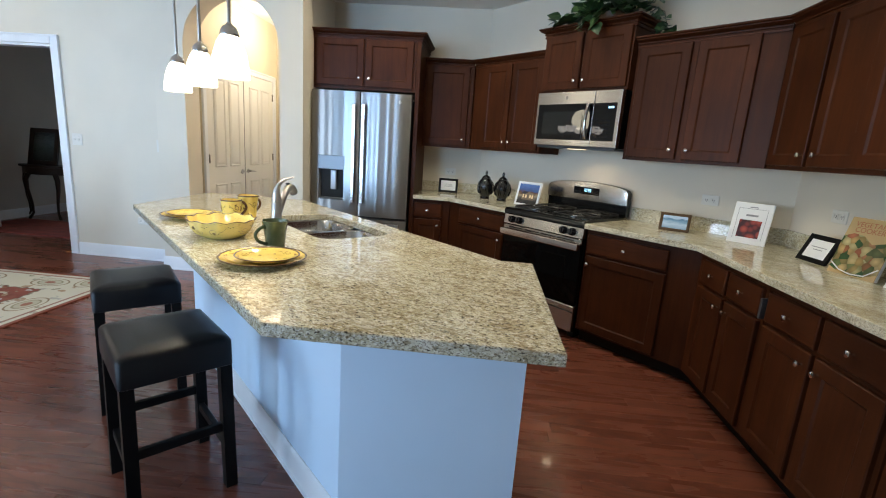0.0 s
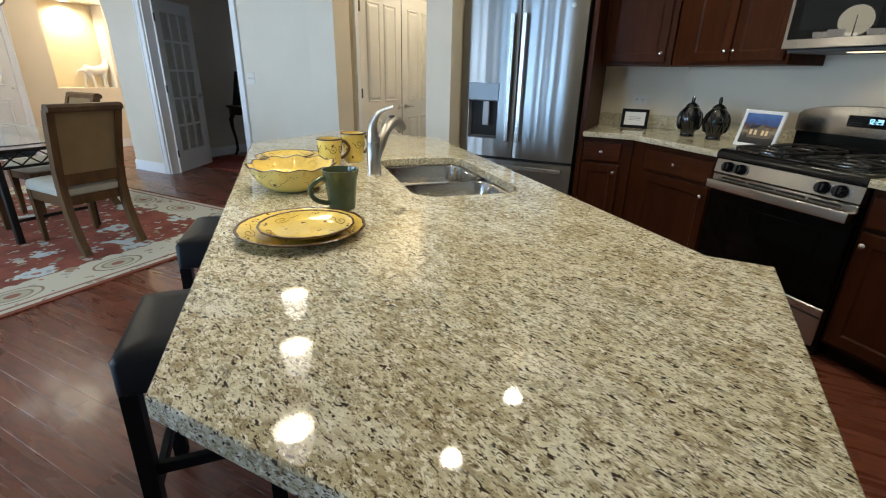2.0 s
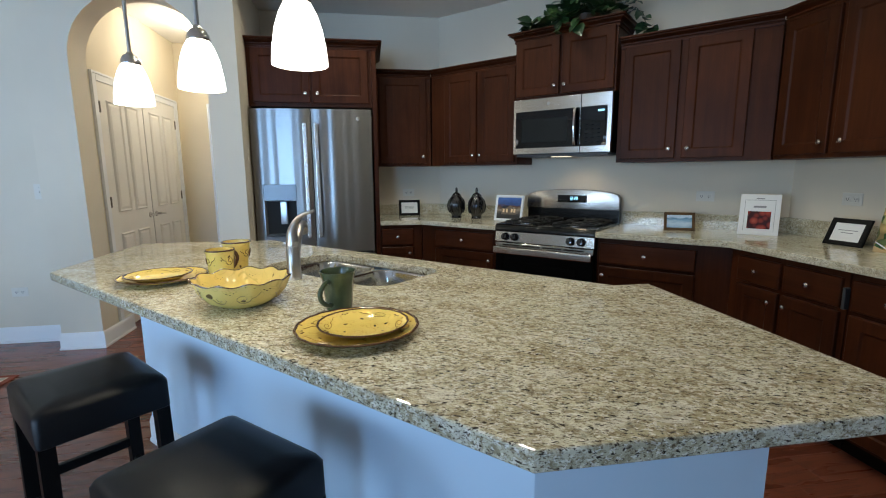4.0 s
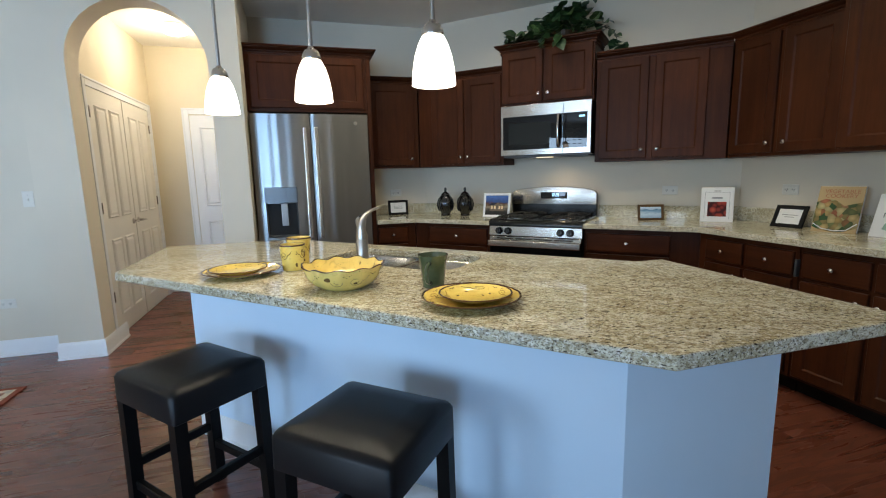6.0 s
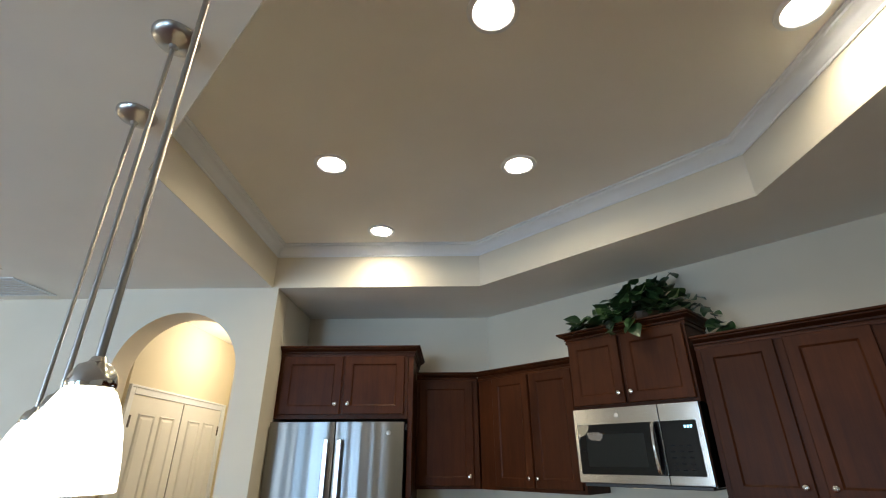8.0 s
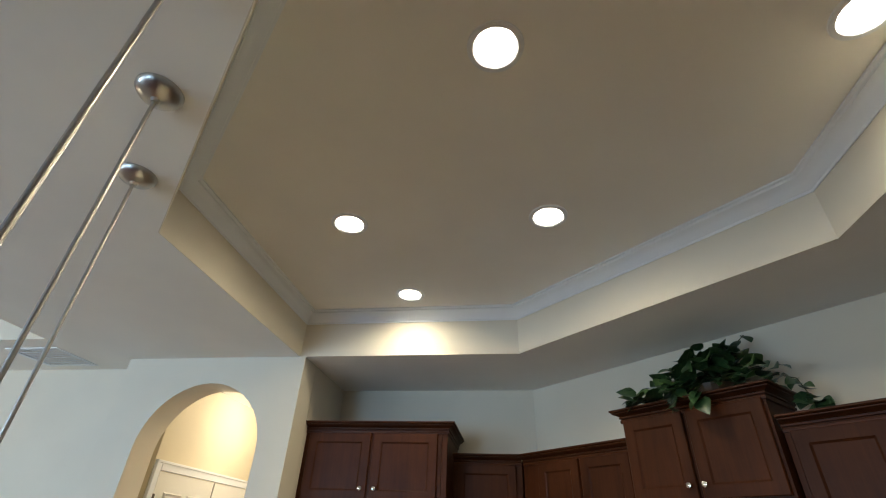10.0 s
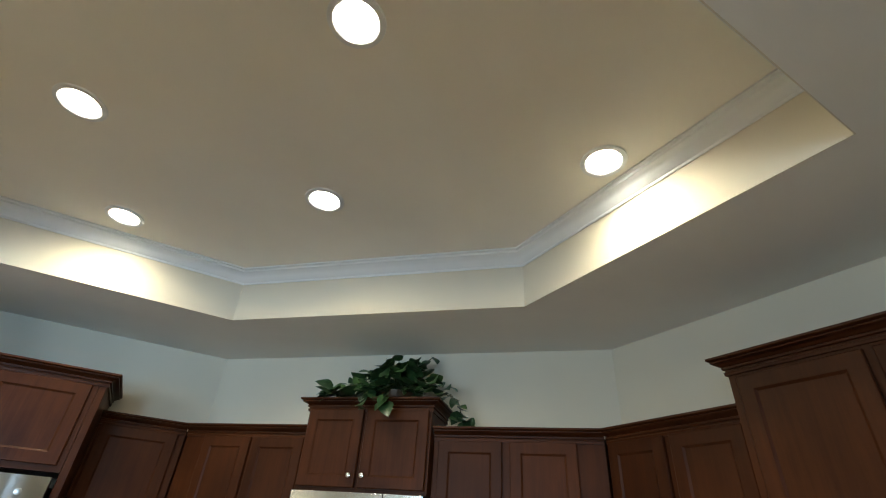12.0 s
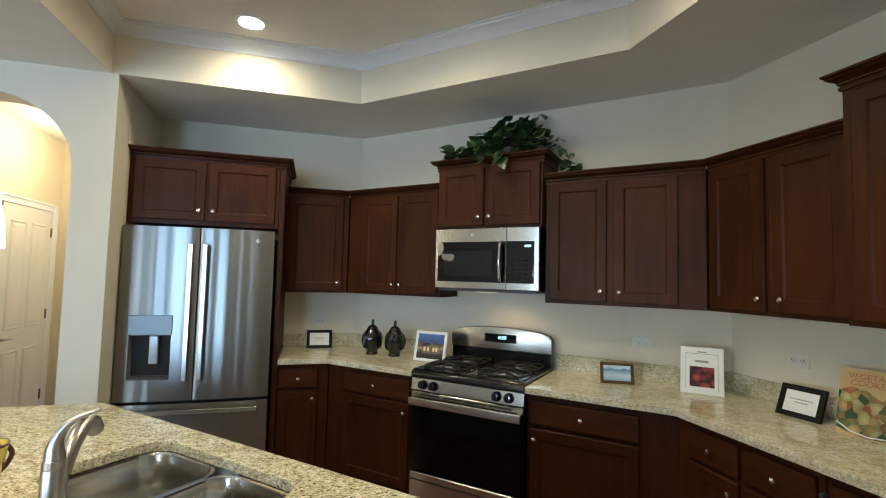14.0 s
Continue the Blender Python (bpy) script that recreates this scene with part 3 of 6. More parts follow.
c = base_cabinet(M_D, [(-1.705, 0), (-0.652, 0), (-0.909, BF), (-1.705, BF)], [(-1.705, 0), (-0.652, 0), (-0.878, -0.545), (-1.705, -0.545)], "dark cherry base cabinet with drawer and corner stile")
drawers_on(c, BF - 0.02, [(-1.685, -1.098, 0.70, 0.84)])
doors_on(c, BF - 0.02, [(-1.685, -1.098, 0.12, 0.68, -1.655, 0.622)])
for x0, x1, corner, cuts, sides in ((-3.038, -2.352, True, (-2.975, -2.697, -2.673, -2.375), "rl"), (-2.345, -1.62, False, (-2.325, -1.995, -1.972, -1.64), "rl"), (-1.61, -0.93, False, (-1.59, -1.285, -1.262, -0.95), "rl")):
    if corner:
        out, toe = [(-3.29, 0), (x1, 0), (x1, BF), (x0, BF)], [(-3.29, 0), (x1, 0), (x1, -0.545), (x0 - 0.03, -0.545)]
    else:
        out, toe = rect(x0, x1, BF, 0), rect(x0, x1, -0.545, 0)
    c = base_cabinet(M_E, out, toe, "dark cherry two-door base cabinet with two drawers")
    drawers_on(c, BF - 0.02, [(cuts[0], cuts[1], 0.70, 0.84), (cuts[2], cuts[3], 0.70, 0.84)])
    doors_on(c, BF - 0.02, [(cuts[0], cuts[1], 0.12, 0.68, cuts[1] - 0.035, 0.625), (cuts[2], cuts[3], 0.12, 0.68, cuts[2] + 0.035, 0.625)])


def diag(u, d):
    """World x, y of a place along the diagonal wall, d out from it."""
    return (2.835 + (u - d) / math.sqrt(2), 2.835 + (-u - d) / math.sqrt(2))


CD, TOP0, TOP1 = 0.668, 0.876, 0.914
tan8 = math.tan(radians(22.5))
left = [(-0.272, 5.318), (0.349, 5.318), diag(-2.492, 0.002), diag(-2.492, CD), (0.35 - CD * tan8, 5.32 - CD), (-0.272, 5.32 - CD)]
right = [diag(-1.708, 0.002), (2.373, 3.294), (2.373, 0.9), (2.375 - CD, 0.9), (2.375 - CD, 3.295 - CD * tan8), diag(-1.708, CD)]
for o, lab in ((left, "polished speckled granite counter between refrigerator and range"), (right, "polished speckled granite counter bending along two walls")):
    ct = tagged(part("countertop", slab(o, [], TOP0, TOP1, 0.005), GRANITE2), lab, "countertop")
    path = [(-0.272, 5.318), (0.349, 5.318), diag(-2.492, 0.002)] if o is left else [diag(-1.708, 0.002), (2.373, 3.294), (2.373, 0.9)]
    part("backsplash", sweep(list(reversed(path)), [(0, TOP1 + 0.0005), (0.02, TOP1 + 0.0005), (0.02, TOP1 + 0.098), (0.017, TOP1 + 0.102), (0, TOP1 + 0.102)]), GRANITE2, ct)


# ---- refrigerator ----
def refrigerator():
    f = thing("refrigerator", M_N, "stainless steel french-door refrigerator with ice dispenser", "refrigerator")
    x0, x1, xm = -1.283, -0.328, -0.81
    part("body", boxed(x0 + 0.01, x1 - 0.01, -0.62, -0.03, 0.03, 1.80, 0.004), DARKGREY, f)
    fy, by = -0.72, -0.63

    def curved(xa, xb, z0, z1, hole=None):
        bm = bmesh.new()
        n = 10
        xs = [xa + (xb - xa) * k / n for k in range(n + 1)]
        if hole:
            xs = sorted(set([x for x in xs if not (abs(x - hole[0]) < 0.02 or abs(x - hole[1]) < 0.02)] + [hole[0], hole[1]]))
        zs = [z0, z1] if not hole else [z0, hole[2], hole[3], z1]

        def fr(x):
            t = (x - x0) / (x1 - x0) * 2 - 1
            edge = min(abs(x - xa), abs(xb - x))
            return fy + 0.014 * t * t + (0.008 if edge < 1e-6 else 0)
        grid = [[bm.verts.new((x, fr(x), z)) for x in xs] for z in zs]
        back = [[bm.verts.new((x, by, z)) for x in xs] for z in zs]
        for j in range(len(zs) - 1):
            for i in range(len(xs) - 1):
                if hole and j == 1 and hole[0] - 1e-6 <= xs[i] and xs[i + 1] <= hole[1] + 1e-6:
                    continue
                bm.faces.new((grid[j][i], grid[j][i + 1], grid[j + 1][i + 1], grid[j + 1][i]))
                bm.faces.new((back[j][i], back[j + 1][i], back[j + 1][i + 1], back[j][i + 1]))
        for i in range(len(xs) - 1):
            bm.faces.new((grid[0][i], back[0][i], back[0][i + 1], grid[0][i + 1]))
            bm.faces.new((grid[-1][i], grid[-1][i + 1], back[-1][i + 1], back[-1][i]))
        for j in range(len(zs) - 1):
            bm.faces.new((grid[j][0], grid[j + 1][0], back[j + 1][0], back[j][0]))
            bm.faces.new((grid[j][-1], back[j][-1], back[j + 1][-1], grid[j + 1][-1]))
        return bm

    hx0, hx1, hz0, hz1 = -1.208, -0.955, 0.81, 1.105
    dl = part("door", curved(x0, xm - 0.004, 0.668, 1.838, (hx0, hx1, hz0, hz1)), STEELV, f, "", True)
    dr = part("door", curved(xm + 0.004, x1, 0.668, 1.838), STEELV, f, "", True)
    fz = part("freezer_drawer", curved(x0, x1, 0.07, 0.648), STEELV, f, "", True)
    part("gap_trim", boxed(x0 + 0.015, x1 - 0.015, -0.66, -0.625, 0.05, 1.825), GAPBLACK, f)
    # dispenser: a recess with sloping floor, control plate and spout
    bm = bmesh.new()
    yb = by + 0.003
    fr = fy + 0.012
    v = [bm.verts.new(p) for p in ((hx0, fr, hz0), (hx1, fr, hz0), (hx1, fr, hz1), (hx0, fr, hz1), (hx0 + 0.012, yb, hz0 + 0.03), (hx1 - 0.012, yb, hz0 + 0.03), (hx1 - 0.012, yb, hz1 - 0.01), (hx0 + 0.012, yb, hz1 - 0.01))]
    for ids in ((0, 1, 5, 4), (1, 2, 6, 5), (2, 3, 7, 6), (3, 0, 4, 7), (4, 5, 6, 7)):
        bm.faces.new([v[i] for i in ids])
    part("dispenser_recess", bm, RECESSGREY, dl, "dark grey dispenser recess")
    part("control_plate", boxed(hx0 - 0.004, hx1 + 0.006, fy - 0.004, fy + 0.02, hz1 + 0.002, 1.238, 0.003), mat("dispenser_plate", (0.13, 0.138, 0.145), 0.32, 0.6), dl, "grey control plate")
    part("spout", boxed(-1.09, -1.035, fy + 0.02, fy + 0.05, 0.91, 1.10, 0.008, 2), mat("spout_plastic", (0.42, 0.46, 0.50), 0.15, 0.3), dl)
    part("drip_tray", boxed(hx0 + 0.004, hx1 - 0.004, fy + 0.004, by, hz0 + 0.002, hz0 + 0.016, 0.003), DARKGREY, dl)
    for d, x in ((dl, xm - 0.045), (dr, xm + 0.045)):
        bm = box(bmesh.new(), x - 0.016, x + 0.016, fy - 0.052, fy - 0.038, 0.80, 1.725, 0.005, 2)
        for z in (0.815, 1.70):
            box(bm, x - 0.012, x + 0.012, fy - 0.04, fy + 0.006, z - 0.016, z + 0.016, 0.003)
        part("handle", bm, STEEL, d, "brushed steel bar handle")
    bm = box(bmesh.new(), x0 + 0.06, x1 - 0.06, fy - 0.05, fy - 0.036, 0.582, 0.618, 0.005, 2)
    for x in (x0 + 0.08, x1 - 0.08):
        box(bm, x - 0.016, x + 0.016, fy - 0.038, fy + 0.012, 0.586, 0.614, 0.003)
    part("handle", bm, STEEL, fz, "brushed steel bar handle")
    part("badge", lathe(bmesh.new(), [(0.0001, 0), (0.016, 0), (0.016, 0.002), (0.013, 0.003), (0.0001, 0.003)], 20, pose(x1 - 0.105, fy + 0.007, 1.765, 90)), NICKEL, dr, "small round maker's badge", True)
    for x in (x0 + 0.05, x1 - 0.05):
        part("foot", boxed(x - 0.03, x + 0.03, -0.6, -0.1, 0.0, 0.03), GAPBLACK, f)


refrigerator()


# ---- microwave ----
def microwave():
    m = thing("microwave", M_D, "stainless steel over-the-range microwave with dark glass", "microwave")
    x0, x1, z0, z1, fy = -2.493, -1.722, 1.452, 1.882, -0.385
    xs = -1.945
    part("body", boxed(x0 + 0.004, x1 - 0.004, -0.34, -0.002, z0 + 0.004, z1, 0.003), BLACK, m)
    d = part("door", upright(slab(rect(x0, xs - 0.002, z0 + 0.012, z1), [], 0, 0.04, 0.003), pose(0, fy, 0)), STEEL, m)
    part("window", boxed(x0 + 0.022, xs - 0.004, fy - 0.003, fy + 0.002, z0 + 0.058, z1 - 0.092, 0.001), BLACKGLASS, d, "dark door glass")
    part("screen", boxed(x0 + 0.075, xs - 0.10, fy - 0.0042, fy - 0.0028, z0 + 0.10, z1 - 0.15), mat("door_screen", (0.010, 0.012, 0.013), 0.012, spec=0.4), d)
    cp = part("control_panel", upright(slab(rect(xs + 0.002, x1, z0 + 0.012, z1), [], 0, 0.04, 0.003), pose(0, fy, 0)), STEEL, m)
    part("keypad", boxed(xs + 0.004, x1 - 0.030, fy - 0.003, fy + 0.002, z0 + 0.058, z1 - 0.092, 0.001), BLACKGLASS, cp, "black touch keypad")
    bm = bmesh.new()
    for k in range(3):
        box(bm, x1 - 0.095 + k * 0.016, x1 - 0.084 + k * 0.016, fy - 0.0045, fy - 0.003, z1 - 0.132, z1 - 0.118)
    part("display", bm, DISPLAY, cp)
    ink = mat("key_mark", (0.010, 0.011, 0.013), 0.5, spec=0.1)
    for r in range(5):
        for k in range(3):
            part("key_mark", boxed(xs + 0.035 + k * 0.045, xs + 0.060 + k * 0.045, fy - 0.0042, fy - 0.003, z0 + 0.085 + r * 0.03, z0 + 0.091 + r * 0.03), ink, cp)
    part("handle", bend_tube(bmesh.new(), [(xs - 0.036, fy - 0.006, z0 + 0.07), (xs - 0.036, fy - 0.03, z0 + 0.09), (xs - 0.036, fy - 0.042, z0 + 0.18), (xs - 0.036, fy - 0.042, z1 - 0.20), (xs - 0.036, fy - 0.03, z1 - 0.115), (xs - 0.036, fy - 0.006, z1 - 0.10)], 0.012, 10), CHROME, d, "curved steel handle", True)
    part("bottom_vent", boxed(x0 + 0.02, x1 - 0.02, -0.36, -0.03, z0 - 0.008, z0 + 0.01, 0.003), DARKGREY, m)
    part("lamp_lens", boxed(-2.20, -2.06, -0.30, -0.24, z0 - 0.012, z0 - 0.007), mat("lamp_lens", (0.9, 0.85, 0.7), 0.4, emit=(1, 0.8, 0.5), strength=1.5), m)
    part("badge", lathe(bmesh.new(), [(0.0001, 0), (0.014, 0), (0.013, 0.002), (0.0001, 0.002)], 18, pose((x0 + xs) / 2 + 0.02, fy, z1 - 0.045, 90)), NICKEL, d, "small round maker's badge", True)


microwave()


# ---- range ----
def digits(text, x, z, y):
    """Seven-segment figures 25 mm high, with the colon of a clock in the middle."""
    lit = {"1": "bc", "2": "abged", "9": "abcdfg"}
    bars = {"a": (0, 0.022, 0.012, 0.025), "g": (0, 0.011, 0.012, 0.014), "d": (0, 0, 0.012, 0.003), "f": (0, 0.0125, 0.003, 0.025), "e": (0, 0, 0.003, 0.0125), "b": (0.009, 0.0125, 0.012, 0.025), "c": (0.009, 0, 0.012, 0.0125)}
    bm = bmesh.new()
    for k, ch in enumerate(text):
        ox = x + k * 0.017 + (0.006 if k > 1 else 0)
        for s in lit[ch]:
            a, b, c, d = bars[s]
            box(bm, ox + a, ox + c, y, y + 0.0015, z + b, z + d)
    for q in (0.007, 0.016):
        box(bm, x + 0.0335, x + 0.0360, y, y + 0.0015, z + q, z + q + 0.0025)
    return bm


OVENGLASS = mat("oven_glass", (0.002, 0.002, 0.002), 0.05, spec=0.12)
KNOBBLACK = mat("glossy_knob", (0.004, 0.005, 0.008), 0.08, coat=0.5)
BURNERMETAL = mat("burner_metal", (0.42, 0.41, 0.39), 0.25, 1.0)


def gas_range():
    r = thing("range", M_D, "stainless steel gas range with black cast-iron grates", "range")
    x0, x1, fy = -2.487, -1.713, -0.655
    part("body", boxed(x0, x1, -0.63, -0.02, 0.06, 0.905, 0.003), BLACK, r)
    for x in (x0 + 0.05, x1 - 0.05):
        part("foot", boxed(x - 0.025, x + 0.025, -0.58, -0.1, 0.0, 0.06), GAPBLACK, r)
    front = [(-0.07, 0.906), (-0.07, 0.930), (-0.60, 0.930), (-0.645, 0.927), (-0.664, 0.918), (-0.672, 0.904), (-0.672, 0.882), (-0.660, 0.874), (-0.63, 0.874), (-0.63, 0.906)]
    part("cooktop", rings(bmesh.new(), [[(x, y, z) for y, z in front] for x in (x0 - 0.002, x1 + 0.002)]), BLACK, r, "black enamel cooktop with a rounded front edge", True)
    # sloping control panel
    bm = rings(bmesh.new(), [[(x, -0.63, 0.798), (x, -0.670, 0.798), (x, -0.660, 0.872), (x, -0.63, 0.873)] for x in (x0, x1)])
    cp = part("control_panel", bm, STEEL, r)
    for x in (x0 + 0.09, x0 + 0.168, x1 - 0.168, x1 - 0.09):
        k = part("knob", lathe(bmesh.new(), [(0.0001, 0), (0.030, 0), (0.030, 0.008), (0.027, 0.013), (0.025, 0.034), (0.020, 0.040), (0.0001, 0.041)], 20, pose(x, -0.665, 0.835, 81)), KNOBBLACK, cp, "glossy black gas knob", True)
        part("grip", boxed(-0.006, 0.006, -0.023, 0.023, 0.034, 0.050, 0.003), KNOBBLACK, k, m=pose(x, -0.665, 0.835, 81))
    d = part("oven_door", boxed(x0, x1, -0.665, -0.632, 0.285, 0.788, 0.004), OVENGLASS, r, "black glass oven door")
    part("door_top", boxed(x0 + 0.001, x1 - 0.001, -0.671, -0.64, 0.752, 0.789, 0.004), STEEL, d)
    for k in range(4):
        xa = x0 + 0.06 + k * (x1 - x0 - 0.12) / 4
        part("vent_slot", boxed(xa + 0.008, xa + (x1 - x0 - 0.12) / 4 - 0.008, -0.673, -0.668, 0.768, 0.778), GAPBLACK, d)
    bm = box(bmesh.new(), x0 + 0.004, x1 - 0.004, -0.718, -0.700, 0.708, 0.760, 0.007, 3)
    for x in (x0 + 0.022, x1 - 0.022):
        box(bm, x - 0.015, x + 0.015, -0.704, -0.664, 0.712, 0.756, 0.003)
    part("handle", bm, STEEL, d, "broad flat steel handle", True)
    part("window", boxed(x0 + 0.12, x1 - 0.12, -0.668, -0.664, 0.36, 0.64, 0.001), OVENGLASS, d)
    part("drawer", boxed(x0, x1, -0.668, -0.635, 0.07, 0.272, 0.005), STEEL, r, "stainless storage drawer")
    part("drawer_groove", boxed(x0 + 0.002, x1 - 0.002, -0.671, -0.66, 0.222, 0.232, 0.002), GAPBLACK, r)
    # backguard with rounded shoulders
    prof = [(x0, 0.93), (x1, 0.93), (x1, 1.12)] + [(x1 - 0.02 - (x1 - x0 - 0.04) * k / 16, 1.145 + 0.038 * math.sin(math.pi * k / 16) ** 0.6) for k in range(17)] + [(x0, 1.12)]
    bg = part("backguard", upright(slab(prof, [], 0, 0.055, 0.004), pose(0, -0.095, 0)), BLACK, r, "black backguard")
    face = [(x0, 1.025), (x1, 1.025), (x1, 1.118)] + [(x1 - 0.02 - (x1 - x0 - 0.04) * k / 16, 1.143 + 0.038 * math.sin(math.pi * k / 16) ** 0.6) for k in range(17)] + [(x0, 1.118)]
    part("face_plate", upright(slab(face, [], 0, 0.014, 0.003), pose(0, -0.112, 0, 0)), STEEL, bg, "brushed steel face plate", True)
    part("clock_panel", boxed(-2.21, -1.965, -0.1165, -0.11, 1.075, 1.135, 0.001), BLACKGLASS, bg)
    part("clock_digits", digits("1229", -2.110, 1.097, -0.1185), DISPLAY, bg, "glowing blue clock digits reading 12:29")
    for row in range(2):
        for k in range(4):
            for q in (-2.200, -2.030):
                part("key_mark", boxed(q + k * 0.017, q + k * 0.017 + 0.007, -0.1175, -0.1164, 1.084 + row * 0.012, 1.086 + row * 0.012), DARKGREY, bg)
    # burners and grates
    spots = [(x0 + 0.19, -0.49), (x0 + 0.19, -0.22), (x1 - 0.19, -0.49), (x1 - 0.19, -0.22)]
    for bx, by in spots:
        bowl = part("burner", lathe(bmesh.new(), [(0.062, 0.9305), (0.080, 0.9305), (0.080, 0.934), (0.072, 0.937), (0.060, 0.934), (0.046, 0.933), (0.044, 0.944), (0.0001, 0.944)], 28, pose(bx, by, 0), caps=False), BURNERMETAL, r, "bright metal burner bowl", True)
        part("burner_cap", lathe(bmesh.new(), [(0.0001, 0.9445), (0.036, 0.9445), (0.037, 0.949), (0.033, 0.953), (0.0001, 0.954)], 24, pose(bx, by, 0)), IRON, bowl, "", True)
    for bx, by in spots:
        bm = bmesh.new()
        hx, hy = 0.150, 0.126
        loop = [(bx + a, by + b, 0.946) for a, b in rounded(-hx, hx, -hy, hy, 0.06, 5)]
        tube(bm, loop + loop[:2], 0.0055, 6)
        for sx in (-1, 1):
            for sy in (-1, 1):
                cx, cy = bx + sx * (hx - 0.016), by + sy * (hy - 0.016)
                tube(bm, [(cx, cy, 0.9305), (cx, cy, 0.946)], 0.006, 6)
                bend_tube(bm, [(bx + sx * (hx - 0.017), by + sy * (hy - 0.017), 0.946), (bx + sx * 0.092, by + sy * 0.090, 0.951), (bx + sx * 0.052, by + sy * 0.046, 0.957), (bx + sx * 0.030, by + sy * 0.012, 0.956)], [0.0055, 0.0058, 0.0058, 0.0045], 6, 3)
        for dx, dy, l in ((1, 0, hx), (-1, 0, hx), (0, 1, hy), (0, -1, hy)):
            bend_tube(bm, [(bx + l * dx, by + l * dy, 0.946), (bx + l * 0.65 * dx, by + l * 0.65 * dy, 0.953), (bx + 0.042 * dx, by + 0.042 * dy, 0.957)], [0.0055, 0.0055, 0.0045], 6, 3)
        part("grate", bm, IRON, r, "black cast-iron burner grate", True)


gas_range()

# ---- island ----
S2 = math.sqrt(0.5)
ISL = [(-0.134, 1.238), (0.632, 1.238), (0.64, 2.16), (0.505, 2.16), (-0.975, 3.64), (-1.72, 3.64), (-1.72, 2.815)]
SINK_C, SINK_A = Vector((-0.456, 2.669)), 135  # centre, and the turn of its long side


def sink_pt(a, b):
    """a along the island's long side (away from the walk's start), b across towards the range."""
    return (SINK_C.x + (-a + b) * S2, SINK_C.y + (a + b) * S2)


hole = [sink_pt(a, b) for a, b in rounded(-0.37, 0.37, -0.2, 0.2, 0.09)]
isl_top = tagged(part("island_countertop", slab(ISL, [hole], TOP0, TOP1, 0.007, 3), GRANITE), "polished cream and brown speckled granite island top", "countertop")

sink = thing("sink", pose(0, 0, 0), "double-bowl undermount stainless steel sink", "sink")
for a0, a1 in ((-0.368, -0.012), (0.012, 0.368)):
    loops = []
    for inset, z, r in ((-0.012, 0.8745, 0.095), (0.0, 0.8745, 0.085), (0.004, 0.866, 0.083), (0.012, 0.72, 0.078), (0.03, 0.70, 0.07), (0.06, 0.692, 0.05)):
        loops.append([(*sink_pt(a, b), z) for a, b in rounded(a0 + inset, a1 - inset, -0.198 + inset, 0.198 - inset, r)])
    bowl = part("bowl", rings(bmesh.new(), loops, False, True), SINKSTEEL, sink, "", True)
    part("drain", lathe(bmesh.new(), [(0.0001, 0.692), (0.045, 0.694), (0.042, 0.697), (0.02, 0.695), (0.0001, 0.695)], 20, pose(*sink_pt((a0 + a1) / 2, 0), 0)), CHROME, bowl, "", True)


ISLBASE = [(-0.016, 1.54), (0.58, 1.54), (0.58, 2.13), (0.45, 2.13), (-1.0, 3.58), (-1.30, 3.58), (-1.47, 3.41), (-1.47, 2.994)]
sink_well = [sink_pt(a, b) for a, b in rounded(-0.40, 0.40, -0.225, 0.225, 0.09)]
tagged(part("island_base", slab(ISLBASE, [sink_well], 0.0, TOP0 - 0.001), ISLDAYBLUE), "white painted island half wall under granite, blue daylight put in its colour", "island", kind="structure")
structure("baseboard", sweep([(0.58, 2.13), (0.58, 1.54), (-0.016, 1.54), (-1.47, 2.994), (-1.47, 3.41)], BASE), WHITE, "white moulded baseboard round the island", "baseboard", True)


# ---- faucet ----
def faucet():
    f = thing("faucet", pose(-0.660, 2.483, TOP1, 0, 0, 8), "brushed nickel pull-out kitchen faucet", "faucet")
    part("body", lathe(bmesh.new(), [(0.0001, 0), (0.0285, 0), (0.0285, 0.004), (0.0260, 0.007), (0.0260, 0.126), (0.0246, 0.128), (0.0246, 0.131), (0.0260, 0.133), (0.0250, 0.150), (0.0001, 0.152)], 28), NICKEL, f, "", True)
    part("lever", bend_tube(bmesh.new(), [(0.0, 0, 0.150), (-0.001, 0, 0.178), (0.005, 0, 0.205), (0.021, 0, 0.232), (0.044, 0, 0.249), (0.072, 0, 0.259), (0.088, 0, 0.266)], [0.0235, 0.0195, 0.0140, 0.0100, 0.0075, 0.0060, 0.0050], 16), NICKEL, f, "curved lever handle", True)
    sp = part("spout", bend_tube(bmesh.new(), [(q * 0.24, q * 0.97, z) for q, z in ((0.016, 0.070), (0.046, 0.118), (0.078, 0.165), (0.116, 0.193), (0.152, 0.190), (0.178, 0.166))], [0.018, 0.0185, 0.0195, 0.022, 0.0255, 0.022], 16), NICKEL, f, "", True)
    part("spray_button", boxed(0.10, 0.128, -0.007, 0.007, 0.214, 0.224, 0.003, m=pose(0, 0, 0, 0, 0, 76)), DARKGREY, sp)


faucet()


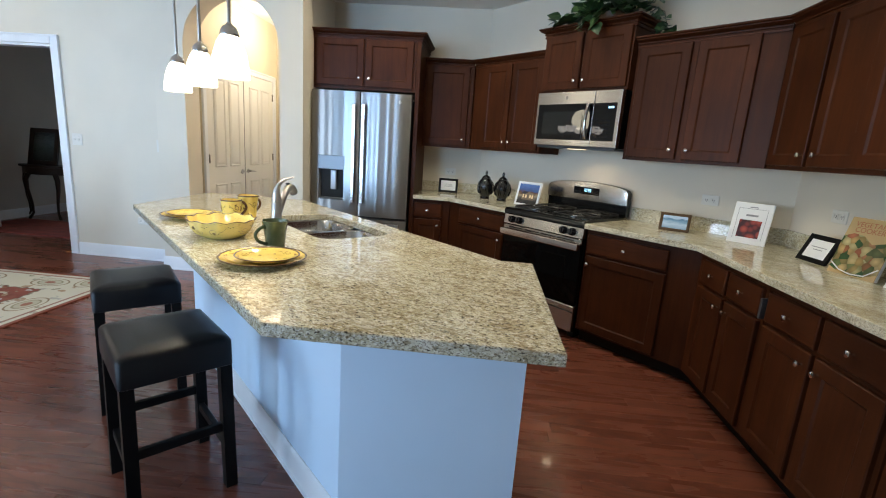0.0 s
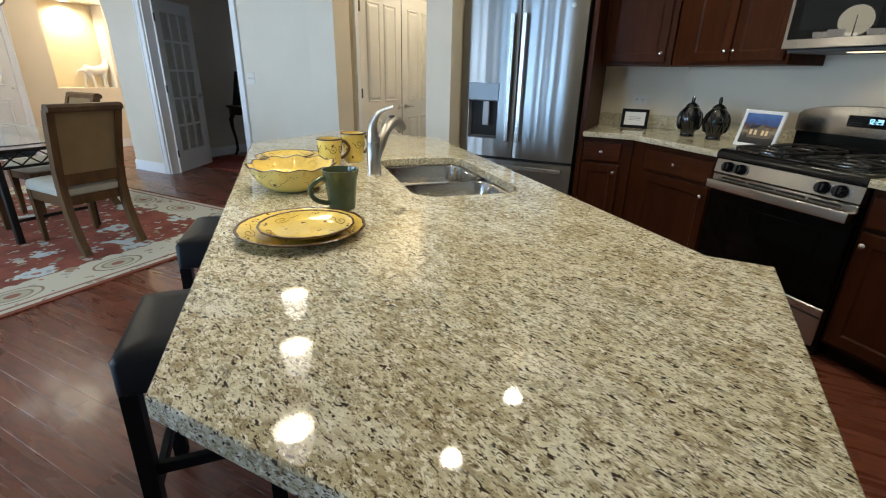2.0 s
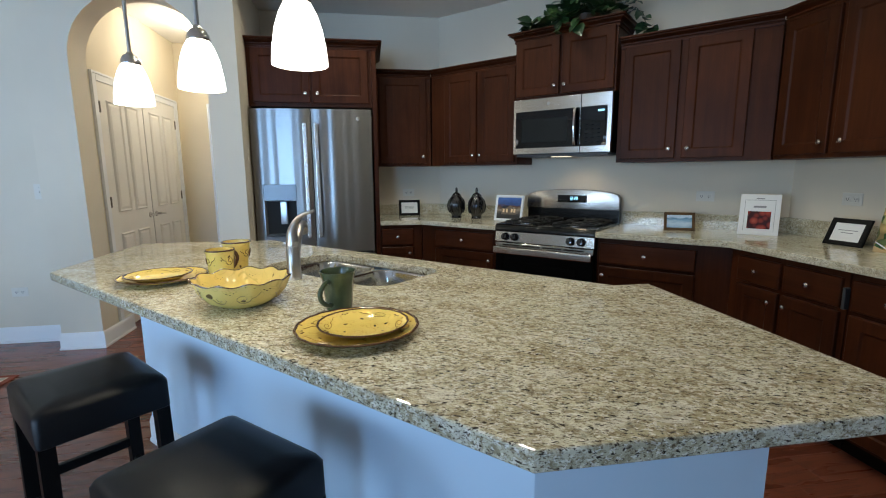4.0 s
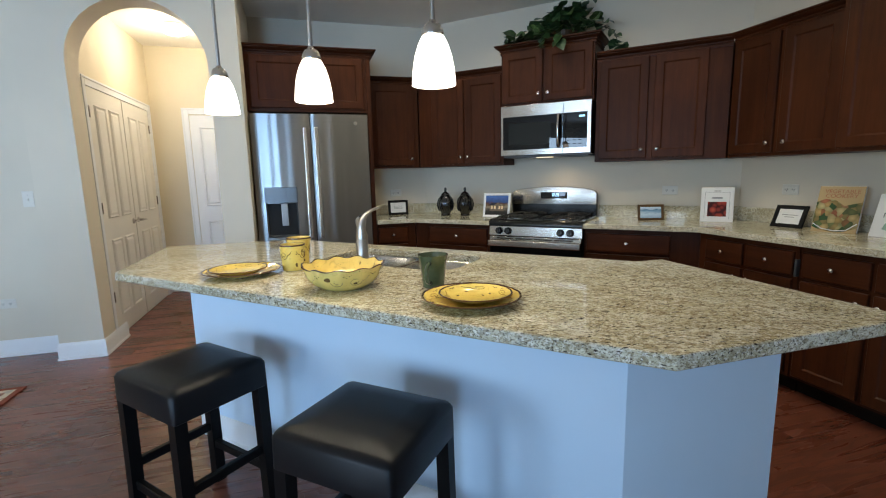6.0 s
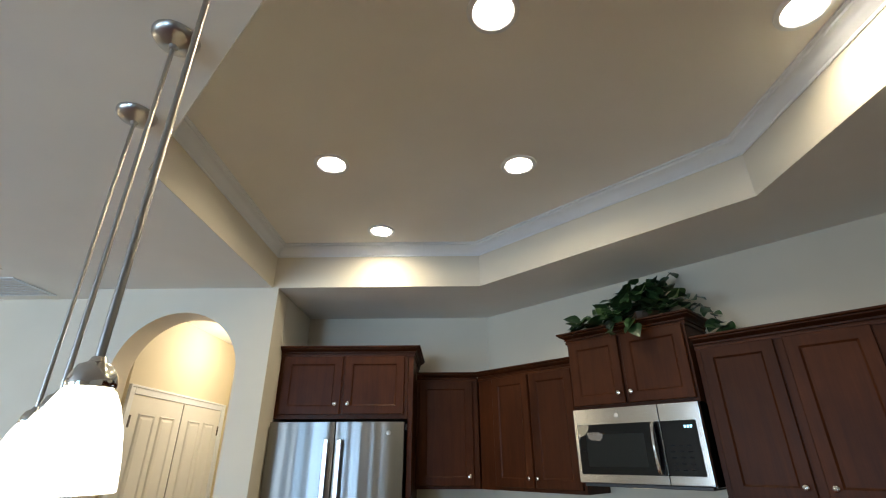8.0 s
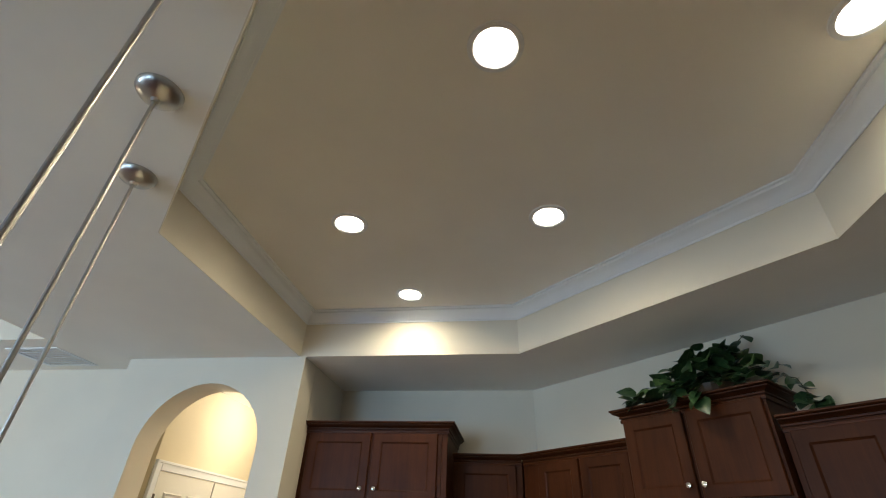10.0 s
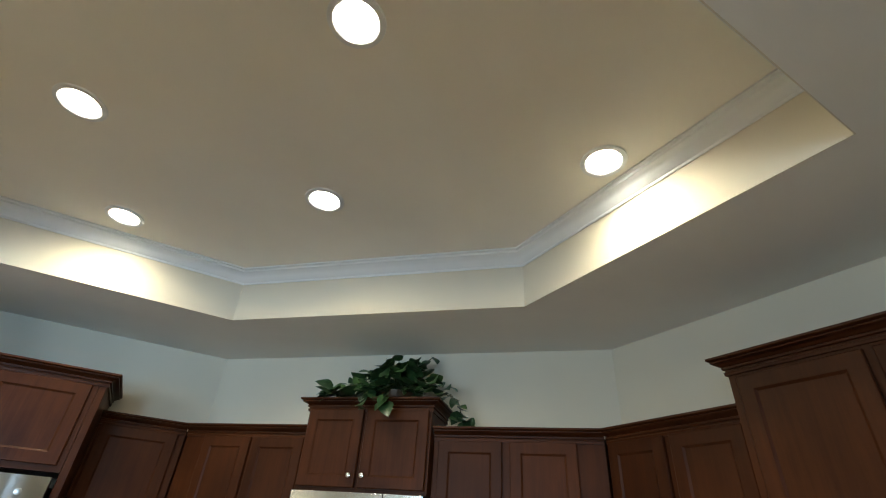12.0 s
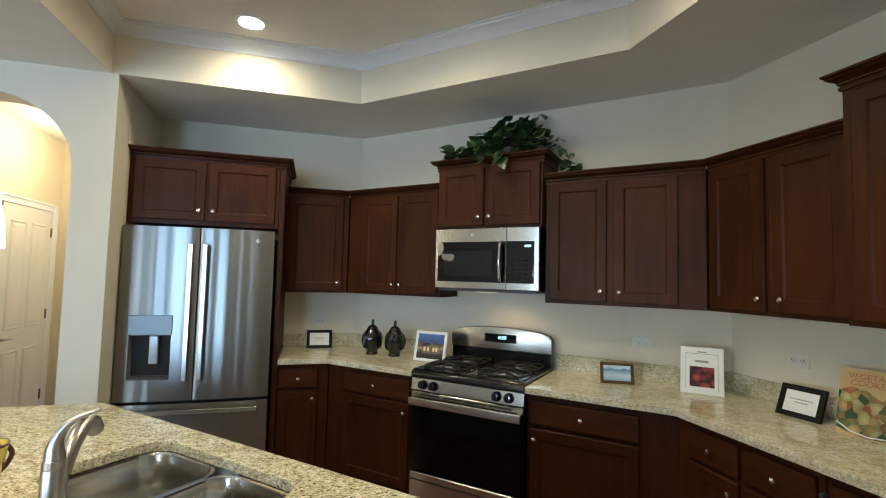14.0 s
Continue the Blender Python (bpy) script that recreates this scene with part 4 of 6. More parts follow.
# ---- stools ----
def stool():
    s = thing("stool", pose(0, 0, 0), "backless black leather counter stool beside the island", "stool", "island stools")
    w, d, h = 0.197, 0.183, 0.638
    bm = bmesh.new()
    n = 8
    seat_loops = []
    for z, g, r in ((h - 0.115, -0.004, 0.015), (h - 0.112, 0.0, 0.018), (h - 0.022, 0.0, 0.022), (h - 0.008, -0.008, 0.022), (h, -0.024, 0.022), (h + 0.006, -0.08, 0.02)):
        seat_loops.append([(a, b, z) for a, b in rounded(-w - g, w + g, -d - g, d + g, r, 3)])
    part("seat", rings(bm, seat_loops), LEATHER, s, "padded black leather seat", True)
    for sx in (-1, 1):
        for sy in (-1, 1):
            x, y = sx * (w - 0.026), sy * (d - 0.026)
            k = 0.021
            ex, ey = x + sx * 0.006, y + sy * 0.006
            lo = [[(ex - k, ey - k, 0), (ex + k, ey - k, 0), (ex + k, ey + k, 0), (ex - k, ey + k, 0)], [(x - k, y - k, h - 0.114), (x + k, y - k, h - 0.114), (x + k, y + k, h - 0.114), (x - k, y + k, h - 0.114)]]
            part("leg", rings(bmesh.new(), lo), BLACKWOOD, s)
    for sy in (-1, 1):
        part("stretcher", boxed(-w + 0.04, w - 0.04, sy * (d - 0.026) - 0.012, sy * (d - 0.026) + 0.012, 0.165, 0.20, 0.003), BLACKWOOD, s)
    for sx in (-1, 1):
        part("stretcher", boxed(sx * (w - 0.026) - 0.012, sx * (w - 0.026) + 0.012, -d + 0.04, d - 0.04, 0.245, 0.28, 0.003), BLACKWOOD, s)
    return s


st = stool()
st.matrix_basis = pose(-0.755, 1.722, 0, 0, 0, -42)
copy_thing(st, pose(-1.335, 2.31, 0, 0, 0, -48))


# ---- pendants and can lights ----
def pendant(x, y):
    p = thing("pendant_lamp", pose(x, y, 0), "brushed nickel pendant lamp with a lit white glass shade", "lamp", "pendants over the island")
    part("canopy", lathe(bmesh.new(), [(0.0001, 2.789), (0.068, 2.789), (0.067, 2.780), (0.056, 2.766), (0.034, 2.757), (0.014, 2.750), (0.011, 2.738), (0.0001, 2.737)], 24), NICKEL, p, "", True)
    part("stem", lathe(bmesh.new(), [(0.0065, 1.728), (0.0065, 2.75)], 10), NICKEL, p, "", True)
    part("holder", lathe(bmesh.new(), [(0.0001, 1.742), (0.009, 1.741), (0.012, 1.734), (0.022, 1.729), (0.029, 1.716), (0.032, 1.703), (0.031, 1.698), (0.0001, 1.697)], 20), CHROME, p, "", True)
    bm = lathe(bmesh.new(), [(0.026, 1.698), (0.033, 1.694), (0.043, 1.674), (0.053, 1.643), (0.060, 1.603), (0.063, 1.568), (0.0625, 1.565), (0.060, 1.568), (0.057, 1.603), (0.050, 1.642), (0.040, 1.672), (0.026, 1.689)], 32)
    bm.faces.ensure_lookup_table()
    bmesh.ops.delete(bm, geom=[f for f in bm.faces if len(f.verts) > 4], context="FACES_ONLY")
    part("shade", bm, SHADE, p, "lit opal glass shade", True)


for px, py in PENDANTS:
    pendant(px, py)

for cx, cy in CANS:
    l = thing("recessed_light", pose(cx, cy, TRAY_Z), "lit round recessed ceiling light with white trim", "lamp", "recessed ceiling lights")
    part("trim_ring", lathe(bmesh.new(), [(0.074, -0.0005), (0.10, -0.0005), (0.098, -0.007), (0.080, -0.009), (0.074, -0.004)], 32, caps=False), WHITE, l, "", True)
    part("lens", lathe(bmesh.new(), [(0.0001, -0.003), (0.072, -0.003), (0.072, -0.001), (0.0001, -0.001)], 32), CANLENS, l, "glowing lens")

# ---- dishes on the island ----
def glaze(name, base, line, scale=1.0):
    """Glazed earthenware with thin painted scrolls and a mottled glaze."""
    m = mat(name, base, 0.12, coat=0.4)
    v = coords(m)
    mott = noise_of(m, v, 14, 3)
    c = ramp(m, mott, [(0.3, tuple(x * 0.9 for x in base)), (0.7, base)])
    w = noise_of(m, v, 17 * scale, 1, 0.4, 1.2)
    c = mixed(m, ramp(m, w, [(0.490, (0, 0, 0)), (0.499, (0.4, 0.4, 0.4)), (0.507, (0.4, 0.4, 0.4)), (0.515, (0, 0, 0))]), c, line)
    d = noise_of(m, v, 48 * scale, 0)
    c = mixed(m, ramp(m, d, [(0.77, (0, 0, 0)), (0.79, (0.9, 0.9, 0.9))]), c, (0.06, 0.02, 0.01))
    basecolor(m, c)
    return m


YELLOW = glaze("yellow_glaze", (0.87, 0.645, 0.155), (0.52, 0.30, 0.05))
BROWNRIM = mat("brown_rim_glaze", (0.10, 0.045, 0.018), 0.2, coat=0.3)
LIME = glaze("pale_yellow_glaze", (0.88, 0.67, 0.20), (0.50, 0.36, 0.08))
GREEN = mat("green_glaze", (0.055, 0.095, 0.035), 0.12, coat=0.4)
gm = noise_of(GREEN, coords(GREEN), 18, 3)
basecolor(GREEN, ramp(GREEN, gm, [(0.3, (0.045, 0.066, 0.030)), (0.7, (0.080, 0.105, 0.052))]))


OLIVEPAINT = mat("olive_paint", (0.34, 0.20, 0.04), 0.25)


def plate_dish(x, y, z, r, turn, label):
    p = thing("plate", pose(x, y, z, 0, 0, turn), label, "plate", "yellow dinnerware")
    edge = lambda a, k: 1 + (0.003 * math.cos(18 * a) + 0.002 * math.cos(5 * a + 1)) * (1 if k > 1 else 0)
    part("dish", lathe(bmesh.new(), [(0.0001, 0.0), (r * 0.56, 0.0), (r * 0.61, 0.002), (r * 0.80, 0.010), (r * 0.95, 0.0195), (r * 0.955, 0.0225), (r * 0.82, 0.0145), (r * 0.68, 0.0080), (r * 0.62, 0.0060), (0.0001, 0.005)], 140, wave=edge), YELLOW, p, "", True)
    bm = lathe(bmesh.new(), [(r * 0.950, 0.0188), (r * 0.985, 0.0200), (r, 0.0225), (r * 0.990, 0.0243), (r * 0.962, 0.0240), (r * 0.948, 0.0220)], 140, wave=lambda a, k: 1 + 0.0045 * math.cos(18 * a) + 0.002 * math.cos(5 * a + 1), caps=False)
    part("rim", bm, BROWNRIM, p, "brown scalloped rim", True)
    plate_paint(p, r, r < 0.13)


def scrolls(surface, count, width, height, v0, thick, material, parent, label):
    """Painted tendrils round a dish: surface(angle, v) gives the point on the glaze."""
    for k in range(count):
        bm = bmesh.new()
        a0 = 2 * math.pi * (k + 0.5) / count
        turn = 1 if k % 2 else -1
        pts = []
        for i in range(13):
            q = i / 12
            rad = 0.5 * (1 - 0.75 * q)
            ang = math.pi * (1.0 + 2.7 * q)
            pts.append(surface(a0 + turn * width * (0.35 + rad * math.cos(ang)), v0 + height * rad * math.sin(ang)))
        tail = [surface(a0 + turn * width * (-0.15 - 0.5 * q), v0 + height * (0.45 * q * q)) for q in (1.0, 0.66, 0.33)]
        tube(bm, tail + pts, [thick * 0.6] + [thick] * (len(pts) + 2), 4)
        part("painted_sprig", bm, material, parent, label)


def dabs(surface, count, size, material, parent):
    """Groups of three short brush dabs near a rim."""
    for k in range(count):
        for q in (-1, 0, 1):
            a = 2 * math.pi * k / count + 0.07 * q
            bm = bmesh.new()
            bmesh.ops.create_icosphere(bm, subdivisions=1, radius=size, matrix=Matrix.Translation(surface(a, 0.66 + 0.08 * abs(q))) @ Matrix.Rotation(a, 4, "Z") @ Matrix.Diagonal((1.5, 0.7, 0.45, 1)))
            part("painted_dab", bm, material, parent)


def plate_paint(p, r, small):
    def rim(a, v):
        q = r * (0.66 + 0.29 * v)
        return (q * math.cos(a), q * math.sin(a), 0.0078 + 0.0140 * v)
    n = 4 if small else 6
    scrolls(rim, n, 0.62 if small else 0.5, 0.66, 0.42, 0.0009, OLIVEPAINT, p, "olive brown painted sprig")
    dabs(rim, n, 0.0028, BROWNRIM, p)


Z0 = TOP1 + 0.0005
plate_dish(-0.402, 1.804, Z0, 0.158, 10, "large yellow glazed plate with brown scalloped rim")
plate_dish(-0.387, 1.806, Z0 + 0.0068, 0.117, 30, "small yellow glazed plate on a larger plate")
plate_dish(-1.160, 2.548, Z0, 0.158, 5, "large yellow glazed plate with brown scalloped rim")
plate_dish(-1.175, 2.544, Z0 + 0.0068, 0.117, 40, "small yellow glazed plate on a larger plate")

bowl = thing("bowl", pose(-0.768, 2.158, Z0), "yellow glazed serving bowl with wavy brown rim", "bowl", "yellow dinnerware")
def bowl_side(a, v):
    r = (0.1135 + 0.0255 * v + 0.014 * v * (1 - v)) * (1 + 0.5 * (0.030 * math.cos(11 * a) + 0.012 * math.cos(4 * a + 0.7)))
    return (r * math.cos(a), r * math.sin(a), 0.022 + 0.056 * v)


wv = lambda a, k: 1 + (0.030 * math.cos(11 * a) + 0.012 * math.cos(4 * a + 0.7)) * max(0, min(1, (k - 2) / 3)) * (1 if k < 9 else 0)
def rippled(bm):
    """Lift and lower the upper edge of the bowl in waves."""
    for q in bm.verts:
        lift = max(0.0, (q.co.z - 0.055) / 0.030)
        q.co.z += 0.0040 * lift * math.cos(11 * math.atan2(q.co.y, q.co.x) + 0.6)
    return bm


part("dish", rippled(lathe(bmesh.new(), [(0.0001, 0.0), (0.074, 0.0), (0.081, 0.004), (0.112, 0.022), (0.130, 0.048), (0.1375, 0.070), (0.145, 0.083), (0.141, 0.0845), (0.127, 0.052), (0.106, 0.026), (0.07, 0.012), (0.0001, 0.009)], 144, wave=wv)), LIME, bowl, "", True)
part("rim", rippled(lathe(bmesh.new(), [(0.1415, 0.0820), (0.1470, 0.0835), (0.1465, 0.0862), (0.1405, 0.0858)], 144, wave=lambda a, k: 1 + 0.030 * math.cos(11 * a) + 0.012 * math.cos(4 * a + 0.7), caps=False)), BROWNRIM, bowl, "brown wavy rim", True)
bm = bmesh.new()
for k in range(14):
    a = k * 2.4
    r = 0.012 + 0.0028 * k
    tube(bm, [(r * math.cos(a), r * math.sin(a), 0.014), (r * math.cos(a) * 1.3 + 0.004, r * math.sin(a) * 1.3, 0.019), (r * math.cos(a + 0.5) * 1.5, r * math.sin(a + 0.5) * 1.5, 0.017)], 0.0048, 5)
scrolls(bowl_side, 8, 0.40, 0.62, 0.36, 0.0013, mat("olive_scroll", (0.38, 0.24, 0.06), 0.3), bowl, "olive brown painted sprig")
dabs(bowl_side, 8, 0.0034, BROWNRIM, bowl)
part("painted_sprig", bm, mat("dark_sprig", (0.07, 0.035, 0.02), 0.5), bowl, "dark painted sprig inside the bowl")


def mug(x, y, turn, profile, material, hz, label, rim=None, wide=0.042):
    m = thing("mug", pose(x, y, Z0, 0, 0, turn), label, "mug", "mugs on the island")
    part("cup", lathe(bmesh.new(), profile, 32), material, m, "", True)
    r = profile[3][0]
    part("handle", bend_tube(bmesh.new(), [(r - 0.004, 0, hz + 0.03), (r + 0.018, 0, hz + 0.034), (r + wide - 0.006, 0, hz + 0.018), (r + wide, 0, hz), (r + wide - 0.012, 0, hz - 0.022), (r + 0.010, 0, hz - 0.036), (r - 0.006, 0, hz - 0.038)], [0.008, 0.0075, 0.007, 0.007, 0.007, 0.0075, 0.008], 10), rim or material, m, "", True)
    if rim:
        scrolls(lambda a, v: ((r + 0.0015 + 0.005 * v) * math.cos(a), (r + 0.0015 + 0.005 * v) * math.sin(a), hz - 0.012 + 0.05 * v), 5, 0.7, 0.8, 0.4, 0.0012, rim, m, "brown painted sprig")
        top = max(p[1] for p in profile)
        rr = [p[0] for p in profile if p[1] == top]
        part("rim", lathe(bmesh.new(), [(min(rr) - 0.001, top - 0.004), (max(rr) + 0.0012, top - 0.005), (max(rr) + 0.001, top + 0.001), (min(rr) - 0.001, top + 0.001)], 32, caps=False), rim, m, "brown rim line", True)


YC = [(0.0001, 0.0), (0.042, 0.0), (0.045, 0.004), (0.048, 0.05), (0.054, 0.112), (0.051, 0.112), (0.045, 0.05), (0.040, 0.010), (0.0001, 0.008)]
mug(-0.955, 2.572, 62, YC, YELLOW, 0.062, "yellow glazed mug with painted scrolls", BROWNRIM)
mug(-0.928, 2.705, 70, [(0.0001, 0.0), (0.042, 0.0), (0.042, 0.01), (0.045, 0.06), (0.057, 0.125), (0.053, 0.125), (0.042, 0.06), (0.038, 0.014), (0.0001, 0.012)], YELLOW, 0.07, "taller yellow glazed mug with painted scrolls", BROWNRIM)
mug(-0.462, 2.036, -120, [(0.0001, 0.0), (0.036, 0.0), (0.039, 0.003), (0.0425, 0.045), (0.0475, 0.088), (0.0530, 0.112), (0.0545, 0.118), (0.0512, 0.118), (0.044, 0.086), (0.0385, 0.045), (0.035, 0.01), (0.0001, 0.008)], GREEN, 0.06, "dark green glazed flared mug", None, 0.05)


# ---- things on the counters ----
def words(text, size, material, parent, m, label=""):
    cu = bpy.data.curves.new("lettering", "FONT")
    cu.body, cu.size, cu.align_x, cu.align_y, cu.extrude = text, size, "CENTER", "CENTER", 0.0003
    tmp = new("lettering", cu)
    me = bpy.data.meshes.new_from_object(tmp.evaluated_get(bpy.context.evaluated_depsgraph_get()))
    bpy.data.objects.remove(tmp)
    me.materials.clear()
    me.materials.append(material)
    ob = new("lettering", me)
    ob.parent, ob.matrix_basis = parent, m
    if label:
        ob["label"] = label
    return ob


def stand(p0, p1, lean):
    """A frame whose foot runs from p0 to p1, leaning back; local x along it, z up, face to -y."""
    a = math.degrees(math.atan2(p1[1] - p0[1], p1[0] - p0[0]))
    return pose((p0[0] + p1[0]) / 2, (p0[1] + p1[1]) / 2, Z0, 0, 0, a) @ pose(0, 0, 0, -lean)


def picture_frame(p0, p1, h, bar, lean, frame_mat, face, label, name="picture_frame", category="picture frame", mount=None):
    w = math.dist(p0, p1)
    f = thing(name, stand(p0, p1, lean), label, category, "framed pictures on the counter")
    bm = slab(rect(-w / 2, w / 2, 0, h), [rect(-w / 2 + bar, w / 2 - bar, bar, h - bar)], 0, 0.016, 0.003, 1)
    part("frame", upright(bm), frame_mat, f)
    part("picture", boxed(-w / 2 + bar - 0.002, w / 2 - bar + 0.002, 0.005, 0.012, bar - 0.002, h - bar + 0.002), face, f)
    part("easel_leg", rings(bmesh.new(), [[(-0.02, 0.016, h * 0.7), (0.02, 0.016, h * 0.7), (0.02, 0.02, h * 0.7), (-0.02, 0.02, h * 0.7)], [(-0.03, 0.055, 0.016 * lean / 12 + 0.004), (0.03, 0.055, 0.016 * lean / 12 + 0.004), (0.03, 0.059, 0.016 * lean / 12 + 0.004), (-0.03, 0.059, 0.016 * lean / 12 + 0.004)]]), BLACKWOOD, f)
    return f, w


PAPER = paint("white_paper", (0.80, 0.80, 0.79), 0.6, 0.02)
INK = mat("grey_ink", (0.25, 0.25, 0.26), 0.6)


def scenic(name, stops, scale, stretch=(1, 1, 2.2), grit=18):
    """A photograph: broad bands of colour broken up by blotches."""
    m = mat(name, stops[0][1], 0.18)
    tc = node(m, "ShaderNodeTexCoord")
    sep = node(m, "ShaderNodeSeparateXYZ")
    link(m, tc.outputs["Generated"], sep.inputs[0])
    n = noise_of(m, coords(m, stretch), grit, 4, 0.65)
    add = node(m, "ShaderNodeMath")
    add.operation = "MULTIPLY_ADD"
    link(m, n, add.inputs[0])
    add.inputs[1].default_value = scale
    link(m, sep.outputs["Z"], add.inputs[2])
    off = node(m, "ShaderNodeMath")
    off.operation = "SUBTRACT"
    link(m, add.outputs[0], off.inputs[0])
    off.inputs[1].default_value = scale * 0.5
    basecolor(m, ramp(m, off.outputs[0], stops))
    return m


HOUSEPIC = scenic("house_photo", [(0.0, (0.02, 0.02, 0.02)), (0.25, (0.05, 0.045, 0.04)), (0.42, (0.30, 0.24, 0.17)), (0.56, (0.10, 0.05, 0.03)), (0.68, (0.04, 0.08, 0.22)), (1.0, (0.07, 0.16, 0.42))], 0.45)
SEAPIC = scenic("sea_photo", [(0.0, (0.30, 0.45, 0.60)), (0.35, (0.55, 0.68, 0.78)), (0.6, (0.25, 0.42, 0.58)), (0.72, (0.12, 0.25, 0.40)), (0.8, (0.5, 0.65, 0.8)), (1.0, (0.6, 0.75, 0.9))], 0.5)
REDPIC = mat("fruit_photo", (0.3, 0.04, 0.02), 0.2)
fv = node(REDPIC, "ShaderNodeTexVoronoi", Scale=24.0, Randomness=0.8)
link(REDPIC, coords(REDPIC), fv.inputs["Vector"])
basecolor(REDPIC, ramp(REDPIC, fv.outputs["Distance"], [(0.08, (0.62, 0.24, 0.14)), (0.22, (0.42, 0.07, 0.035)), (0.50, (0.25, 0.03, 0.018)), (0.68, (0.05, 0.010, 0.008))]))

f, w = picture_frame((-0.078, 5.165), (0.128, 5.165), 0.152, 0.024, 12, BLACKWOOD, PAPER, "small black picture frame holding a white card")
for k in range(3):
    part("text_line", boxed(-0.045, 0.045, 0.0042, 0.0052, 0.064 + 0.012 * k, 0.067 + 0.012 * k), INK, f)
f, w = picture_frame((0.695, 4.515), (0.888, 4.345), 0.222, 0.02, 14, WHITE, HOUSEPIC, "white picture frame with a photo of a house at dusk")
bm = bmesh.new()
for x in (-0.055, -0.025, 0.02, 0.045):
    box(bm, x, x + 0.017, 0.0042, 0.0052, 0.075, 0.105)
part("lit_windows", bm, mat("photo_windows", (0.75, 0.55, 0.30), 0.3), f)
PHOTOWALL = mat("photo_wall", (0.16, 0.12, 0.085), 0.2)
part("photo_house", upright(slab([(-0.066, 0.058), (0.068, 0.058), (0.068, 0.108), (0.045, 0.108), (0.012, 0.138), (-0.02, 0.110), (-0.066, 0.110)], [], 0, 0.0006), pose(0, 0.0043, 0)), PHOTOWALL, f)
part("photo_roof", upright(slab([(-0.072, 0.110), (-0.022, 0.112), (0.004, 0.134), (-0.05, 0.134)], [], 0, 0.0006), pose(0, 0.0040, 0)), mat("photo_roof", (0.035, 0.035, 0.045), 0.2), f)
OAK = wood("frame_oak", (0.10, 0.055, 0.022), (0.19, 0.11, 0.05), 0)
f, w = picture_frame((1.677, 3.59), (1.852, 3.50), 0.128, 0.019, 14, OAK, SEAPIC, "brown wooden picture frame with a seaside photo")
f, w = picture_frame((2.165, 2.868), (2.183, 2.668), 0.158, 0.027, 24, BLACKWOOD, PAPER, "black picture frame holding a printed white card")
for k, q in enumerate((0.03, 0.05)):
    part("text_line", boxed(-q, q, 0.0042, 0.0052, 0.073 + 0.015 * k, 0.077 + 0.015 * k), INK, f)


def book(p0, p1, h, thick, lean, cover, label):
    w = math.dist(p0, p1)
    b = thing("book", stand(p0, p1, lean), label, "book", "cookbooks on the counter")
    part("cover", boxed(-w / 2, w / 2, 0.0, thick, 0, h, 0.0015), cover, b)
    part("pages", boxed(-w / 2 + 0.004, w / 2 + 0.0006, 0.002, thick - 0.002, 0.004, h + 0.0006), PAPER, b)
    return b, w


b, w = book((2.008, 3.305), (2.16, 3.150), 0.262, 0.012, 13, PAPER, "white hardback cookbook with a red fruit photo")
part("cover_photo", boxed(-0.062, 0.062, -0.0012, 0.0004, 0.04, 0.152), REDPIC, b)
for x0, x1, z0, z1 in ((-0.082, -0.080, 0.025, 0.225), (0.080, 0.082, 0.025, 0.225), (-0.082, 0.082, 0.224, 0.226)):
    part("border_line", boxed(x0, x1, -0.001, 0.0004, z0, z1), INK, b)
part("title_bar", boxed(-0.034, 0.034, -0.001, 0.0004, 0.176, 0.188), INK, b)
part("title_bar", boxed(-0.022, 0.022, -0.001, 0.0004, 0.232, 0.238), INK, b)

VEG = mat("vegetable_photo", (0.1, 0.1, 0.05), 0.2)
vv = coords(VEG, (1, 1, 1))
vor = node(VEG, "ShaderNodeTexVoronoi", Scale=30.0, Randomness=1.0)
link(VEG, vv, vor.inputs["Vector"])
sepv = node(VEG, "ShaderNodeSeparateColor")
link(VEG, vor.outputs["Color"], sepv.inputs[0])
vc = ramp(VEG, sepv.outputs[0], [(0.1, (0.03, 0.09, 0.03)), (0.35, (0.52, 0.33, 0.12)), (0.55, (0.62, 0.50, 0.24)), (0.70, (0.08, 0.15, 0.04)), (0.85, (0.48, 0.10, 0.05)), (1.0, (0.66, 0.62, 0.30))])
basecolor(VEG, mixed(VEG, ramp(VEG, vor.outputs["Distance"], [(0.0, (0, 0, 0)), (0.7, (0.55, 0.55, 0.55))]), vc, (0.03, 0.04, 0.015)))
TAN = paint("tan_cover", (0.52, 0.36, 0.17), 0.25, 0.02)
b, w = book((2.135, 2.575), (2.185, 2.355), 0.285, 0.02, 16, TAN, "tan vegetable cookbook with a photo of vegetables")
part("cover_photo", upright(slab([(-w / 2 + 0.001, 0.03), (-w / 2 + 0.05, 0.010), (0.0, 0.004), (0.05, 0.008), (w / 2 - 0.001, 0.035), (w / 2 - 0.001, 0.19), (0.03, 0.165), (-0.02, 0.20), (-0.07, 0.205), (-w / 2 + 0.001, 0.185)], [], 0, 0.0012), pose(0, -0.0013, 0)), VEG, b)
part("plate_edge", tube(bmesh.new(), [(-w / 2 + 0.003, -0.0016, 0.05), (-0.06, -0.0016, 0.02), (0.0, -0.0016, 0.010), (0.06, -0.0016, 0.016), (w / 2 - 0.004, -0.0016, 0.06)], 0.003, 5), PAPER, b)
RUST = mat("rust_ink", (0.36, 0.10, 0.03), 0.4)
for t, z in (("VEGETABLE", 0.252), ("COOKERY", 0.224)):
    words(t, 0.034, RUST, b, pose(0.005, -0.0012, z, 90), "rust-coloured title lettering")
b, w = book((2.17, 2.285), (2.19, 2.085), 0.25, 0.014, 20, PAPER, "white cookbook with grey title lettering")
